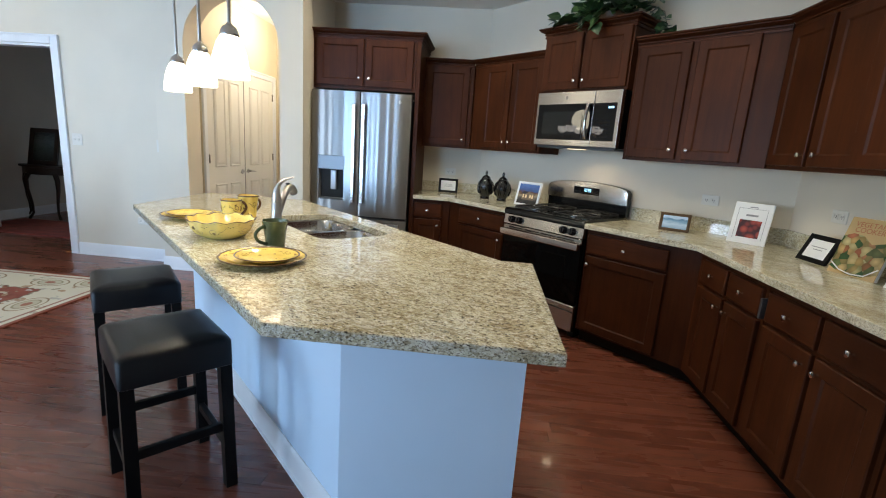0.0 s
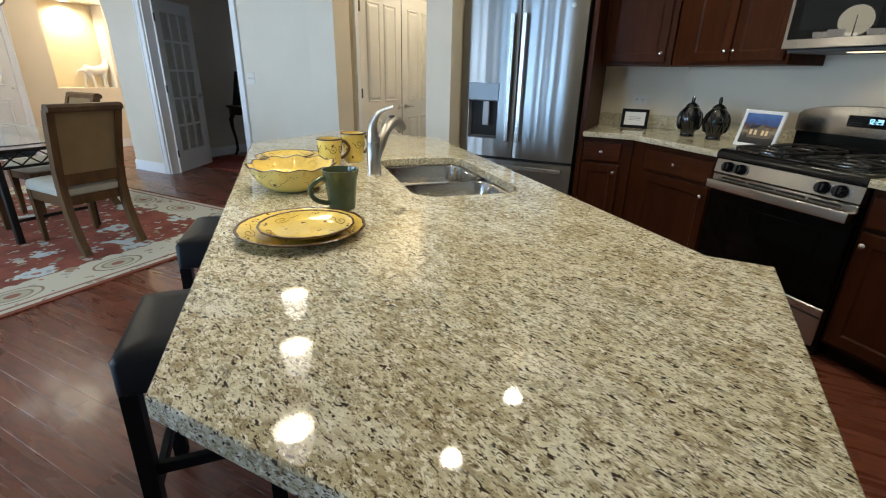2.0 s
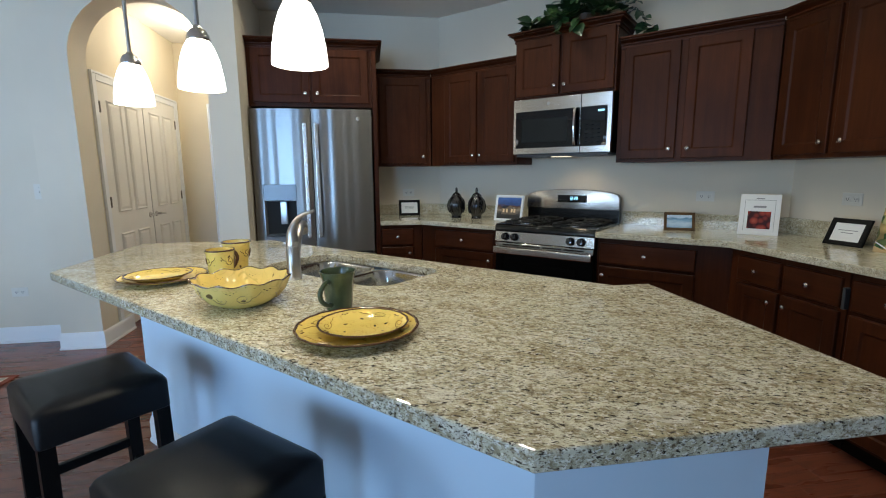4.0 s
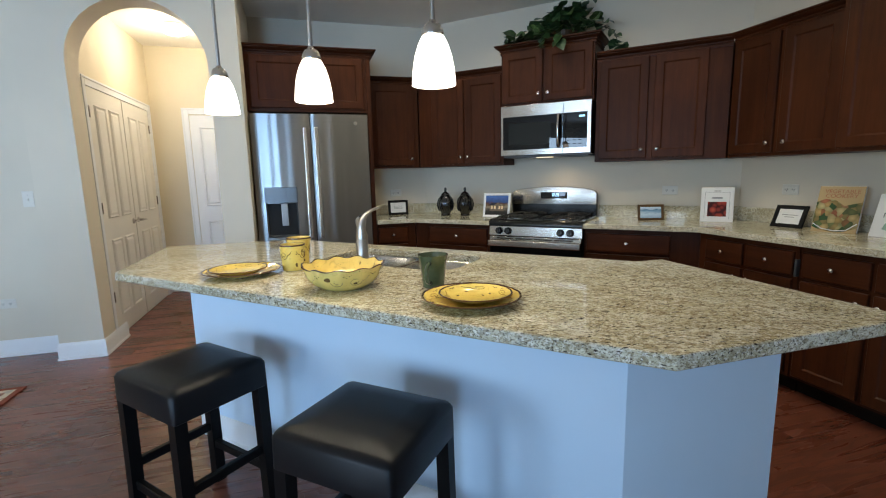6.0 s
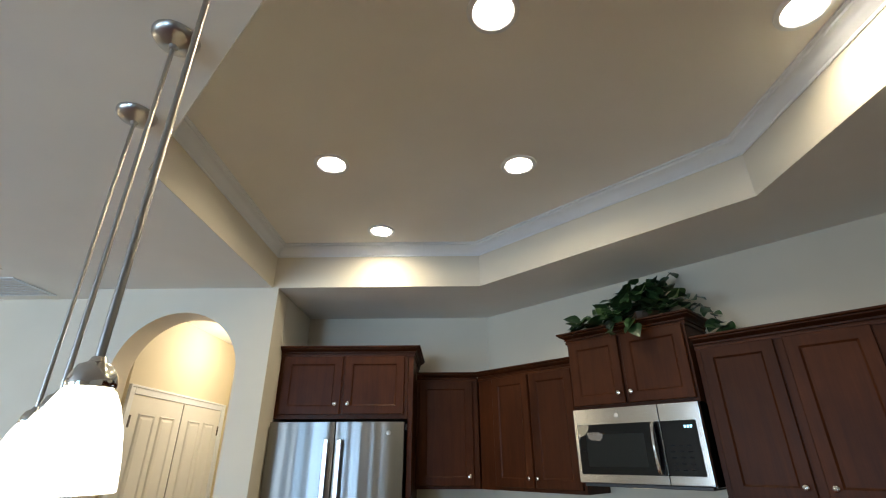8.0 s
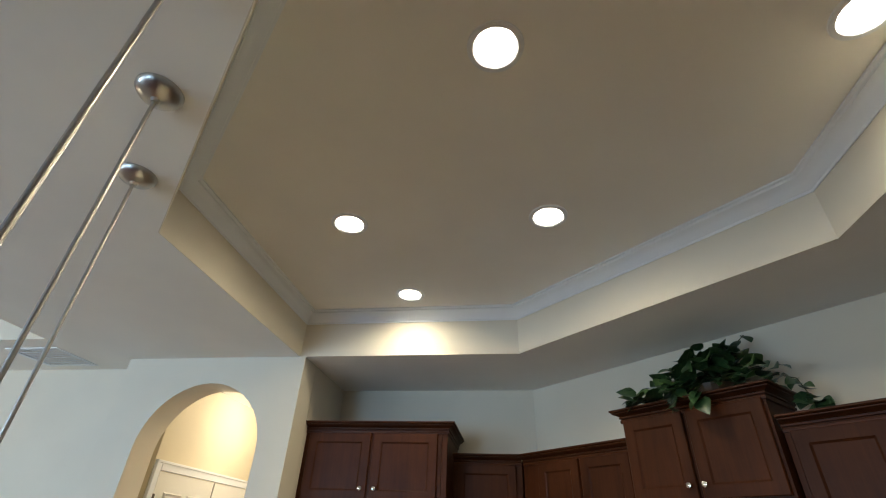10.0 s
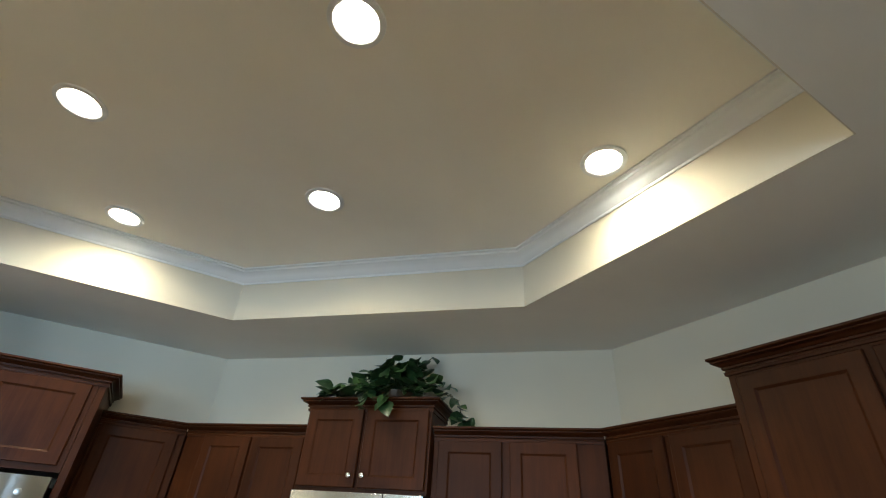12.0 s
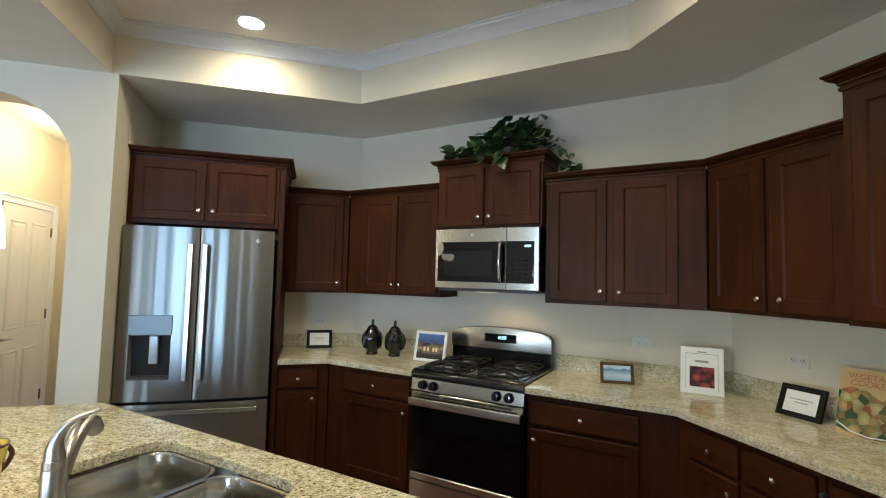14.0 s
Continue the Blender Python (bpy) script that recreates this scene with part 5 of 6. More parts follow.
for t, z in (("ONE", 0.205), ("DISH", 0.165), ("MEALS", 0.125)):
    words(t, 0.042, INK, b, pose(0.0, -0.0012, z, 90), "grey title lettering")
part("cover_sketch", upright(slab([(-0.05, 0.045), (0.0, 0.03), (0.05, 0.05), (0.02, 0.075), (-0.04, 0.08)], [], 0, 0.001), pose(0, -0.0011, 0)), mat("sketch_green", (0.30, 0.45, 0.35), 0.5), b)
part("cover_sketch", upright(slab([(0.055, 0.045), (0.075, 0.05), (0.07, 0.065), (0.05, 0.06)], [], 0, 0.001), pose(0, -0.0011, 0)), mat("sketch_blue", (0.10, 0.16, 0.30), 0.5), b)


def jar(x, y, turn):
    j = thing("jar", pose(x, y, Z0, 0, 0, turn), "glossy black carved ceramic jar with lid", "jar", "black jars")
    glossy = BLACKJAR
    body = part("body", lathe(bmesh.new(), [(0.0001, 0.0), (0.046, 0.0), (0.050, 0.006), (0.044, 0.018), (0.046, 0.028), (0.066, 0.06), (0.078, 0.10), (0.076, 0.14), (0.062, 0.18), (0.044, 0.20), (0.0001, 0.202)], 28), glossy, j, "", True)
    part("lid", lathe(bmesh.new(), [(0.0001, 0.2025), (0.046, 0.2025), (0.044, 0.208), (0.03, 0.224), (0.014, 0.232), (0.010, 0.238), (0.013, 0.25), (0.010, 0.268), (0.004, 0.277), (0.0001, 0.278)], 20), glossy, j, "", True)
    for k in range(7):
        a = k * 2 * math.pi / 7
        for s in (-1, 1):
            pts = []
            for q in range(6):
                t = q / 5
                z = 0.05 + 0.12 * t
                r = 0.062 + 0.017 * math.sin(math.pi * t) + 0.003
                b = a + s * 0.45 * (t - 0.5)
                pts.append((r * math.cos(b), r * math.sin(b), z))
            part("carved_rib", tube(bmesh.new(), pts, 0.0045, 6), glossy, body, "", True)


BLACKJAR = mat("black_ceramic", (0.006, 0.006, 0.006), 0.12, coat=0.5)
bumped(BLACKJAR, noise_of(BLACKJAR, coords(BLACKJAR), 60, 2), 0.4, 0.003)
jar(0.425, 4.812, 10)
jar(0.587, 4.70, 40)


# ---- plates on the walls ----
ALMOND = paint("almond_plastic", (0.70, 0.67, 0.60), 0.4, 0.02)
def wall_plate(m, w, h, kind, label):
    p = thing("outlet" if kind == "outlet" else "light_switch", m, label, "outlet" if kind == "outlet" else "switch")
    part("cover_plate", boxed(-w / 2, w / 2, -0.006, -0.0005, -h / 2, h / 2, 0.002), ALMOND, p)
    if kind == "outlet":
        for s in (-1, 1):
            dx, dz = (s * w * 0.2, 0) if w > h else (0, s * h * 0.2)
            part("socket", boxed(dx - 0.016, dx + 0.016, -0.0085, -0.0055, dz - 0.016, dz + 0.016, 0.003), ALMOND, p)
            for q in (-0.006, 0.006):
                part("slot", boxed(dx + q - 0.0014, dx + q + 0.0014, -0.0092, -0.0083, dz - 0.003, dz + 0.007), GAPBLACK, p)
            part("slot", boxed(dx - 0.002, dx + 0.002, -0.0092, -0.0083, dz - 0.011, dz - 0.006), GAPBLACK, p)
    else:
        for q in ((-w * 0.2, w * 0.2) if w > 0.09 else (0,)):
            part("toggle", boxed(q - 0.005, q + 0.005, -0.016, -0.005, -0.012, 0.008, 0.002), ALMOND, p)
            part("screw", boxed(q - 0.003, q + 0.003, -0.0068, -0.0058, 0.028, 0.034), NICKEL, p)


wall_plate(M_D @ pose(-1.145, 0, 1.143), 0.116, 0.072, "outlet", "white double wall outlet above the counter")
wall_plate(M_E @ pose(-2.90, 0, 1.155), 0.116, 0.072, "outlet", "white double wall outlet behind the cookbooks")
wall_plate(M_N @ pose(0.03, 0, 1.132), 0.116, 0.072, "outlet", "white double wall outlet near the jars")
wall_plate(pose(-3.768, 4.68, 1.21), 0.112, 0.118, "switch", "white double light switch beside the study doorway")
wall_plate(pose(-3.115, 4.68, 0.415), 0.116, 0.072, "outlet", "white wall outlet above the baseboard")
wall_plate(pose(-2.875, 4.68, 1.20), 0.072, 0.118, "switch", "white light switch beside the arch wall")


# ---- trailing plant on the cabinet ----
def leaf_mesh(k):
    bm = bmesh.new()
    n = 6
    fold = 0.18 + 0.1 * k
    rows = []
    outline = [0.0, 0.62, 0.95, 1.0, 0.78, 0.42, 0.0]
    for i, wd in enumerate(outline):
        y = i / n
        droop = -0.25 * y * y - 0.05 * k * y
        if wd == 0:
            rows.append([bm.verts.new((0, y, droop))])
        else:
            back = -0.10 if i == 1 else 0
            rows.append([bm.verts.new((-0.45 * wd, y + back, droop + fold * wd * 0.4)), bm.verts.new((0, y, droop)), bm.verts.new((0.45 * wd, y + back, droop + fold * wd * 0.4))])
    for a, b in zip(rows, rows[1:]):
        if len(a) == 1:
            bm.faces.new((a[0], b[1], b[0])), bm.faces.new((a[0], b[2], b[1]))
        elif len(b) == 1:
            bm.faces.new((a[0], a[1], b[0])), bm.faces.new((a[1], a[2], b[0]))
        else:
            bm.faces.new((a[0], a[1], b[1], b[0])), bm.faces.new((a[1], a[2], b[2], b[1]))
    me = bpy.data.meshes.new("leaf")
    bm.to_mesh(me)
    bm.free()
    for p in me.polygons:
        p.use_smooth = True
    me.materials.append(LEAF)
    return me


LEAF = mat("ivy_leaf", (0.03, 0.07, 0.02), 0.32)
inf = node(LEAF, "ShaderNodeObjectInfo")
lv = noise_of(LEAF, coords(LEAF), 3.5, 3)
lc = ramp(LEAF, inf.outputs["Random"], [(0.0, (0.012, 0.034, 0.013)), (0.6, (0.026, 0.068, 0.022)), (1.0, (0.06, 0.115, 0.036))])
basecolor(LEAF, mixed(LEAF, ramp(LEAF, lv, [(0.5, (0, 0, 0)), (0.75, (0.5, 0.5, 0.5))]), lc, (0.13, 0.19, 0.08)))
plant = thing("ivy_plant", M_D, "trailing green pothos plant on top of the cabinet", "plant")
leaf_data = [leaf_mesh(k) for k in range(3)]
rnd = random.Random(5)
TOPZ = 2.345 + 0.046
stems = bmesh.new()


def add_leaf(p, out, size):
    d = Vector(out).normalized()
    q = d.to_track_quat("Y", "Z").to_matrix().to_4x4()
    o = new("leaf", rnd.choice(leaf_data))
    o.parent = plant
    o.matrix_basis = Matrix.Translation(p) @ q @ pose(0, 0, 0, 0, rnd.uniform(-50, 50), 0) @ Matrix.Scale(size, 4)


for i in range(210):
    u = rnd.triangular(-2.48, -1.60, -2.0)
    env = 0.05 + 0.24 * math.exp(-((u + 1.97) / 0.27) ** 2)
    y = rnd.uniform(-0.40, -0.04)
    z = TOPZ + 0.01 + env * rnd.random() ** 0.7 * (1 - 0.4 * abs(y + 0.2) / 0.2)
    out = ((u + 2.0) * 1.6 + rnd.uniform(-0.5, 0.5), -0.75 + rnd.uniform(-0.6, 0.5), rnd.uniform(-0.3, 0.6))
    add_leaf((u, y, z), out, rnd.uniform(0.06, 0.118))
    if i % 4 == 0:
        tube(stems, [(-2.0, -0.2, TOPZ + 0.02), ((u - 2.0) / 2, (y - 0.2) / 2, z + 0.02), (u, y, z)], 0.0022, 4)
# sprays over the front edge, down the side and up against the wall
for path, n in (([(-2.12, -0.38, TOPZ + 0.04), (-2.13, -0.44, TOPZ - 0.01), (-2.13, -0.445, TOPZ - 0.09)], 7), ([(-1.98, -0.38, TOPZ + 0.05), (-1.97, -0.44, TOPZ), (-1.97, -0.445, TOPZ - 0.06)], 6),
                ([(-1.75, -0.2, TOPZ + 0.10), (-1.60, -0.2, TOPZ + 0.03), (-1.56, -0.2, TOPZ - 0.10), (-1.535, -0.2, 2.30)], 20), ([(-1.90, -0.15, TOPZ + 0.2), (-1.86, -0.12, 2.68), (-1.80, -0.10, 2.735)], 4),
                ([(-2.3, -0.2, TOPZ + 0.06), (-2.46, -0.22, TOPZ + 0.07), (-2.53, -0.24, TOPZ + 0.06)], 8)):
    tube(stems, path, 0.0025, 5)
    for i in range(n):
        t = (i + rnd.random()) / n * (len(path) - 1)
        k = min(int(t), len(path) - 2)
        p = Vector(path[k]).lerp(Vector(path[k + 1]), t - k)
        add_leaf(p, (rnd.uniform(-0.7, 0.7), -0.8 + rnd.uniform(-0.3, 0.6), rnd.uniform(-0.8, 0.3)), rnd.uniform(0.06, 0.10))
part("stems", stems, mat("ivy_stem", (0.06, 0.07, 0.025), 0.5), plant)
part("basket", lathe(bmesh.new(), [(0.0001, TOPZ), (0.10, TOPZ), (0.12, TOPZ + 0.07), (0.11, TOPZ + 0.07), (0.0001, TOPZ + 0.06)], 20, pose(-2.0, -0.19, 0)), wood("basket_wood", (0.04, 0.022, 0.012), (0.08, 0.045, 0.02), 0), plant)

# small bracket standing between two base cabinets
br = thing("metal_bracket", M_E, "small dark metal bracket between base cabinets", "bracket")
part("strip", boxed(-2.356, -2.341, -0.652, -0.6215, 0.70, 0.80, 0.003), DARKGREY, br)

# ---- pantry hall ----
def six_panel(bm, x0, x1, z0, z1, yf, thick=0.035):
    """Flat leaf with raised moulded panels on its -y face."""
    box(bm, x0, x1, yf, yf + thick, z0, z1)
    w = x1 - x0
    cols = ((x0 + w * 0.15, x0 + w * 0.45), (x0 + w * 0.55, x0 + w * 0.85))
    for a, b in cols:
        for c, d in ((z0 + 0.16, z0 + 0.82), (z0 + 1.00, z1 - 0.13)):
            for k, (i, y) in enumerate(((0.0, 0.0), (0.010, -0.013), (0.024, -0.003), (0.045, -0.012))):
                if k < 3:
                    j, y2 = ((0.010, -0.013), (0.024, -0.003), (0.045, -0.012))[k]
                    r0 = [(a + i, yf + y, c + i), (b - i, yf + y, c + i), (b - i, yf + y, d - i), (a + i, yf + y, d - i)]
                    r1 = [(a + j, yf + y2, c + j), (b - j, yf + y2, c + j), (b - j, yf + y2, d - j), (a + j, yf + y2, d - j)]
                    rings(bm, [r0, r1], False, k == 2)
    return bm


def lever(parent, x, z, yf, s):
    bm = lathe(bmesh.new(), [(0.0001, 0), (0.028, 0), (0.027, 0.006), (0.012, 0.012), (0.011, 0.045), (0.0001, 0.045)], 18, pose(x, yf, z, 90))
    tube(bm, [(x, yf - 0.042, z), (x + s * 0.03, yf - 0.045, z), (x + s * 0.11, yf - 0.043, z - 0.006)], [0.010, 0.009, 0.006], 8)
    part("handle", bm, NICKEL, parent, "brushed nickel lever handle", True)


def hinges(parent, x, zs, yf):
    for z in zs:
        part("hinge", boxed(x - 0.012, x + 0.012, yf - 0.006, yf + 0.002, z - 0.045, z + 0.045, 0.002), BRONZE, parent, "dark bronze hinge")


M_HW = pose(-2.50, 0, 0, 0, 0, 90)  # hall west wall: local x is world y, its face looks to +x
structure("trim_pantry_casing", casing(4.875, 6.385, 2.07, M_HW, 0.07), WHITE, "white casing round the pantry doors", "trim")
CREAMDOOR = paint("cream_door", (0.77, 0.75, 0.69), 0.4, 0.04)
for name, a, b, side in (("door_1", 4.88, 5.621, 0), ("door_2", 5.639, 6.38, 1)):
    d = tagged(new(name), "closed cream panelled pantry door", "door", kind="structure")
    d.matrix_basis = M_HW
    lf = part("leaf", six_panel(bmesh.new(), a, b, 0.008, 2.065, -0.012, 0.011), CREAMDOOR, d)
    lever(lf, b - 0.06 if side == 0 else a + 0.06, 0.94, -0.012, -1 if side == 0 else 1)
    hinges(lf, a + 0.008 if side == 0 else b - 0.008, (0.35, 1.10, 1.87), -0.012)
# black strip over the wall paints in the shade between the two leaves
part("gap_shade_strip", boxed(5.6215, 5.6385, -0.0075, -0.001, 0.01, 2.06), GAPBLACK, lf, "black strip standing in for shade in the gap between the leaves")
d = tagged(new("door_3"), "closed white door at the end of the hall", "door", kind="structure")
d.matrix_basis = pose(0, 6.55, 0)
lf = part("leaf", six_panel(bmesh.new(), -2.11, -1.50, 0.008, 2.05, -0.012, 0.011), WHITE, d)
lever(lf, -1.57, 0.94, -0.012, -1)
structure("trim_hall_casing", casing(-2.115, -1.495, 2.06, pose(0, 6.55, 0), 0.07), WHITE, "white casing round the hall door", "trim")
hl = thing("ceiling_light", pose(-1.98, 5.68, CEIL_Z), "lit flush ceiling light in the hall", "lamp")
part("base", lathe(bmesh.new(), [(0.0001, -0.001), (0.10, -0.001), (0.10, -0.02), (0.0001, -0.02)], 28), NICKEL, hl, "", True)
part("glass", lathe(bmesh.new(), [(0.095, -0.021), (0.13, -0.03), (0.125, -0.06), (0.09, -0.09), (0.04, -0.105), (0.0001, -0.108)], 28), mat("lit_hall_glass", (0.9, 0.88, 0.8), 0.3, emit=(1, 0.88, 0.66), strength=7), hl, "lit frosted glass bowl", True)

# ---- ceiling vent ----
v = thing("ceiling_vent", pose(-3.33, 4.37, CEIL_Z), "white louvred ceiling vent", "vent")
part("frame", slab(rect(-0.22, 0.22, -0.2, 0.2), [rect(-0.19, 0.19, -0.17, 0.17)], -0.008, -0.0005), WHITE, v)
for k in range(9):
    part("slat", boxed(-0.19, 0.19, -0.012, 0.012, -0.002, 0.0, m=pose(0, -0.15 + 0.0375 * k, -0.004, 25)), WHITE, v)

# ---- french door and study ----
M_FD = pose(-5.402, 4.79, 0, 0, 0, 114)
fd = tagged(new("door_4"), "open white french door with glass panes", "door", kind="structure")
fd.matrix_basis = M_FD
W, HT = 0.78, 2.06
holes = []
for i in range(3):
    for j in range(5):
        x0 = 0.115 + i * 0.188
        z0 = 0.27 + j * 0.335
        holes.append((x0, x0 + 0.168, z0, z0 + 0.312))
part("frame", upright(slab(rect(0, W, 0.01, HT), [rect(*h) for h in holes], -0.0175, 0.0175)), WHITE, fd)
GLASS = mat("door_glass", (0.9, 0.95, 0.95), 0.02)
GLASS.node_tree.nodes["Principled BSDF"].inputs["Transmission Weight"].default_value = 1.0
GLASS.node_tree.nodes["Principled BSDF"].inputs["IOR"].default_value = 1.45
for x0, x1, z0, z1 in holes:
    g = part("pane", boxed(x0 + 0.001, x1 - 0.001, -0.002, 0.002, z0 + 0.001, z1 - 0.001), GLASS, fd)
    g.visible_shadow = False
lever(fd, W - 0.06, 0.95, -0.0175, -1)
hinges(fd, 0.0, (0.25, 1.05, 1.85), -0.018)

DARKWOOD = wood("dark_table_wood", (0.018, 0.010, 0.007), (0.040, 0.022, 0.014), 0, 0.3)
ct = thing("console_table", pose(-5.80, 6.42, 0, 0, 0, 8), "dark carved console table with cabriole legs", "table")
half = [(0.42 * math.cos(math.pi * k / 16), -0.30 * math.sin(math.pi * k / 16)) for k in range(17)]
part("tabletop", slab(list(reversed(half)), [], 0.73, 0.76, 0.008), DARKWOOD, ct)
part("apron", slab([(x * 0.9, y * 0.88 - 0.004) for x, y in reversed(half)], [], 0.63, 0.729), DARKWOOD, ct)
for x, y in ((-0.34, -0.06), (0.34, -0.06), (-0.18, -0.22), (0.18, -0.22)):
    s = 1 if x > 0 else -1
    part("leg", tube(bmesh.new(), [(x, y, 0.64), (x + s * 0.035, y - 0.02, 0.56), (x + s * 0.03, y - 0.015, 0.42), (x - s * 0.005, y, 0.22), (x - s * 0.01, y, 0.08), (x + s * 0.025, y - 0.02, 0.02), (x + s * 0.03, y - 0.02, 0.0)], [0.032, 0.034, 0.026, 0.018, 0.015, 0.02, 0.018], 8), DARKWOOD, ct, "", True)
pf = thing("framed_picture", pose(-5.84, 6.29, 0.762, 0, 0, 8) @ pose(0, 0, 0, -14), "dark framed portrait leaning on the console table", "picture")
part("frame", upright(slab(rect(-0.20, 0.20, 0, 0.52), [rect(-0.14, 0.14, 0.06, 0.46)], 0, 0.03, 0.006)), DARKWOOD, pf)
part("picture", boxed(-0.142, 0.142, 0.012, 0.02, 0.058, 0.462), scenic("dim_painting", [(0.0, (0.03, 0.035, 0.03)), (0.4, (0.06, 0.07, 0.06)), (0.7, (0.10, 0.11, 0.10)), (1.0, (0.03, 0.035, 0.035))], 0.6), pf)
REDRUG = mat("red_rug", (0.20, 0.035, 0.022), 0.95)
rn = noise_of(REDRUG, coords(REDRUG), 9, 5)
basecolor(REDRUG, ramp(REDRUG, rn, [(0.35, (0.15, 0.025, 0.016)), (0.65, (0.26, 0.05, 0.03))]))
bumped(REDRUG, noise_of(REDRUG, coords(REDRUG), 300, 2), 0.4, 0.003)
tagged(part("study_rug", slab(rect(-6.0, -3.6, 5.25, 6.1), [], 0.0005, 0.010, 0.004), REDRUG), "plain red rug on the study floor", "rug")

# ---- niche with a horse figure ----
PLASTER = paint("white_plaster", (0.74, 0.72, 0.68), 0.6, 0.1)
hb = bmesh.new()
tube(hb, [(-0.17, 0, 0.24), (-0.12, 0, 0.27), (0.0, 0, 0.25), (0.12, 0, 0.27), (0.17, 0, 0.30)], [0.045, 0.080, 0.072, 0.082, 0.055], 12)
tube(hb, [(0.14, 0, 0.28), (0.19, 0, 0.36), (0.22, 0, 0.43), (0.27, 0, 0.42), (0.31, 0, 0.38)], [0.066, 0.052, 0.042, 0.038, 0.020], 12)
for x, y, k in ((-0.12, 0.03, -0.03), (-0.10, -0.03, 0.03), (0.12, 0.03, 0.02), (0.13, -0.03, -0.02)):
    tube(hb, [(x, y, 0.25), (x + k, y, 0.13), (x + k * 1.6, y, 0.06), (x + k * 1.6 + 0.01, y, 0.0)], [0.046, 0.026, 0.019, 0.024], 8)
tube(hb, [(-0.17, 0, 0.27), (-0.24, 0, 0.26), (-0.28, 0, 0.20)], [0.014, 0.018, 0.006], 8)
horse = part("horse_figure", hb, PLASTER, None, "", True, pose(-8.36, 5.58, NICHE[2] + 0.0005, 0, 0, 90) @ Matrix.Scale(1.0, 4))
tagged(horse, "white plaster horse figure standing in the niche", "figure")
nl = thing("niche_lamp", pose(-8.36, 5.36, NICHE[3]), "small lit recessed lamp over the niche", "lamp")
part("lens", lathe(bmesh.new(), [(0.0001, -0.004), (0.05, -0.004), (0.05, -0.001), (0.0001, -0.001)], 20), mat("lit_niche_lens", (0.9, 0.9, 0.8), 0.4, emit=(1, 0.85, 0.6), strength=9), nl)
# foyer door beside the niche
fdoor = tagged(new("door_5"), "closed cream foyer door with a round knob", "door", kind="structure")
fdoor.matrix_basis = pose(-8.2, 0, 0, 0, 0, 90)
lf = part("leaf", six_panel(bmesh.new(), 3.62, 4.42, 0.008, 2.06, -0.012, 0.011), WHITE, fdoor)
knob(4.36, 0.98, -0.012, lf)
structure("trim_foyer_casing", casing(3.615, 4.425, 2.07, pose(-8.2, 0, 0, 0, 0, 90)), WHITE, "white casing round the foyer door", "trim")


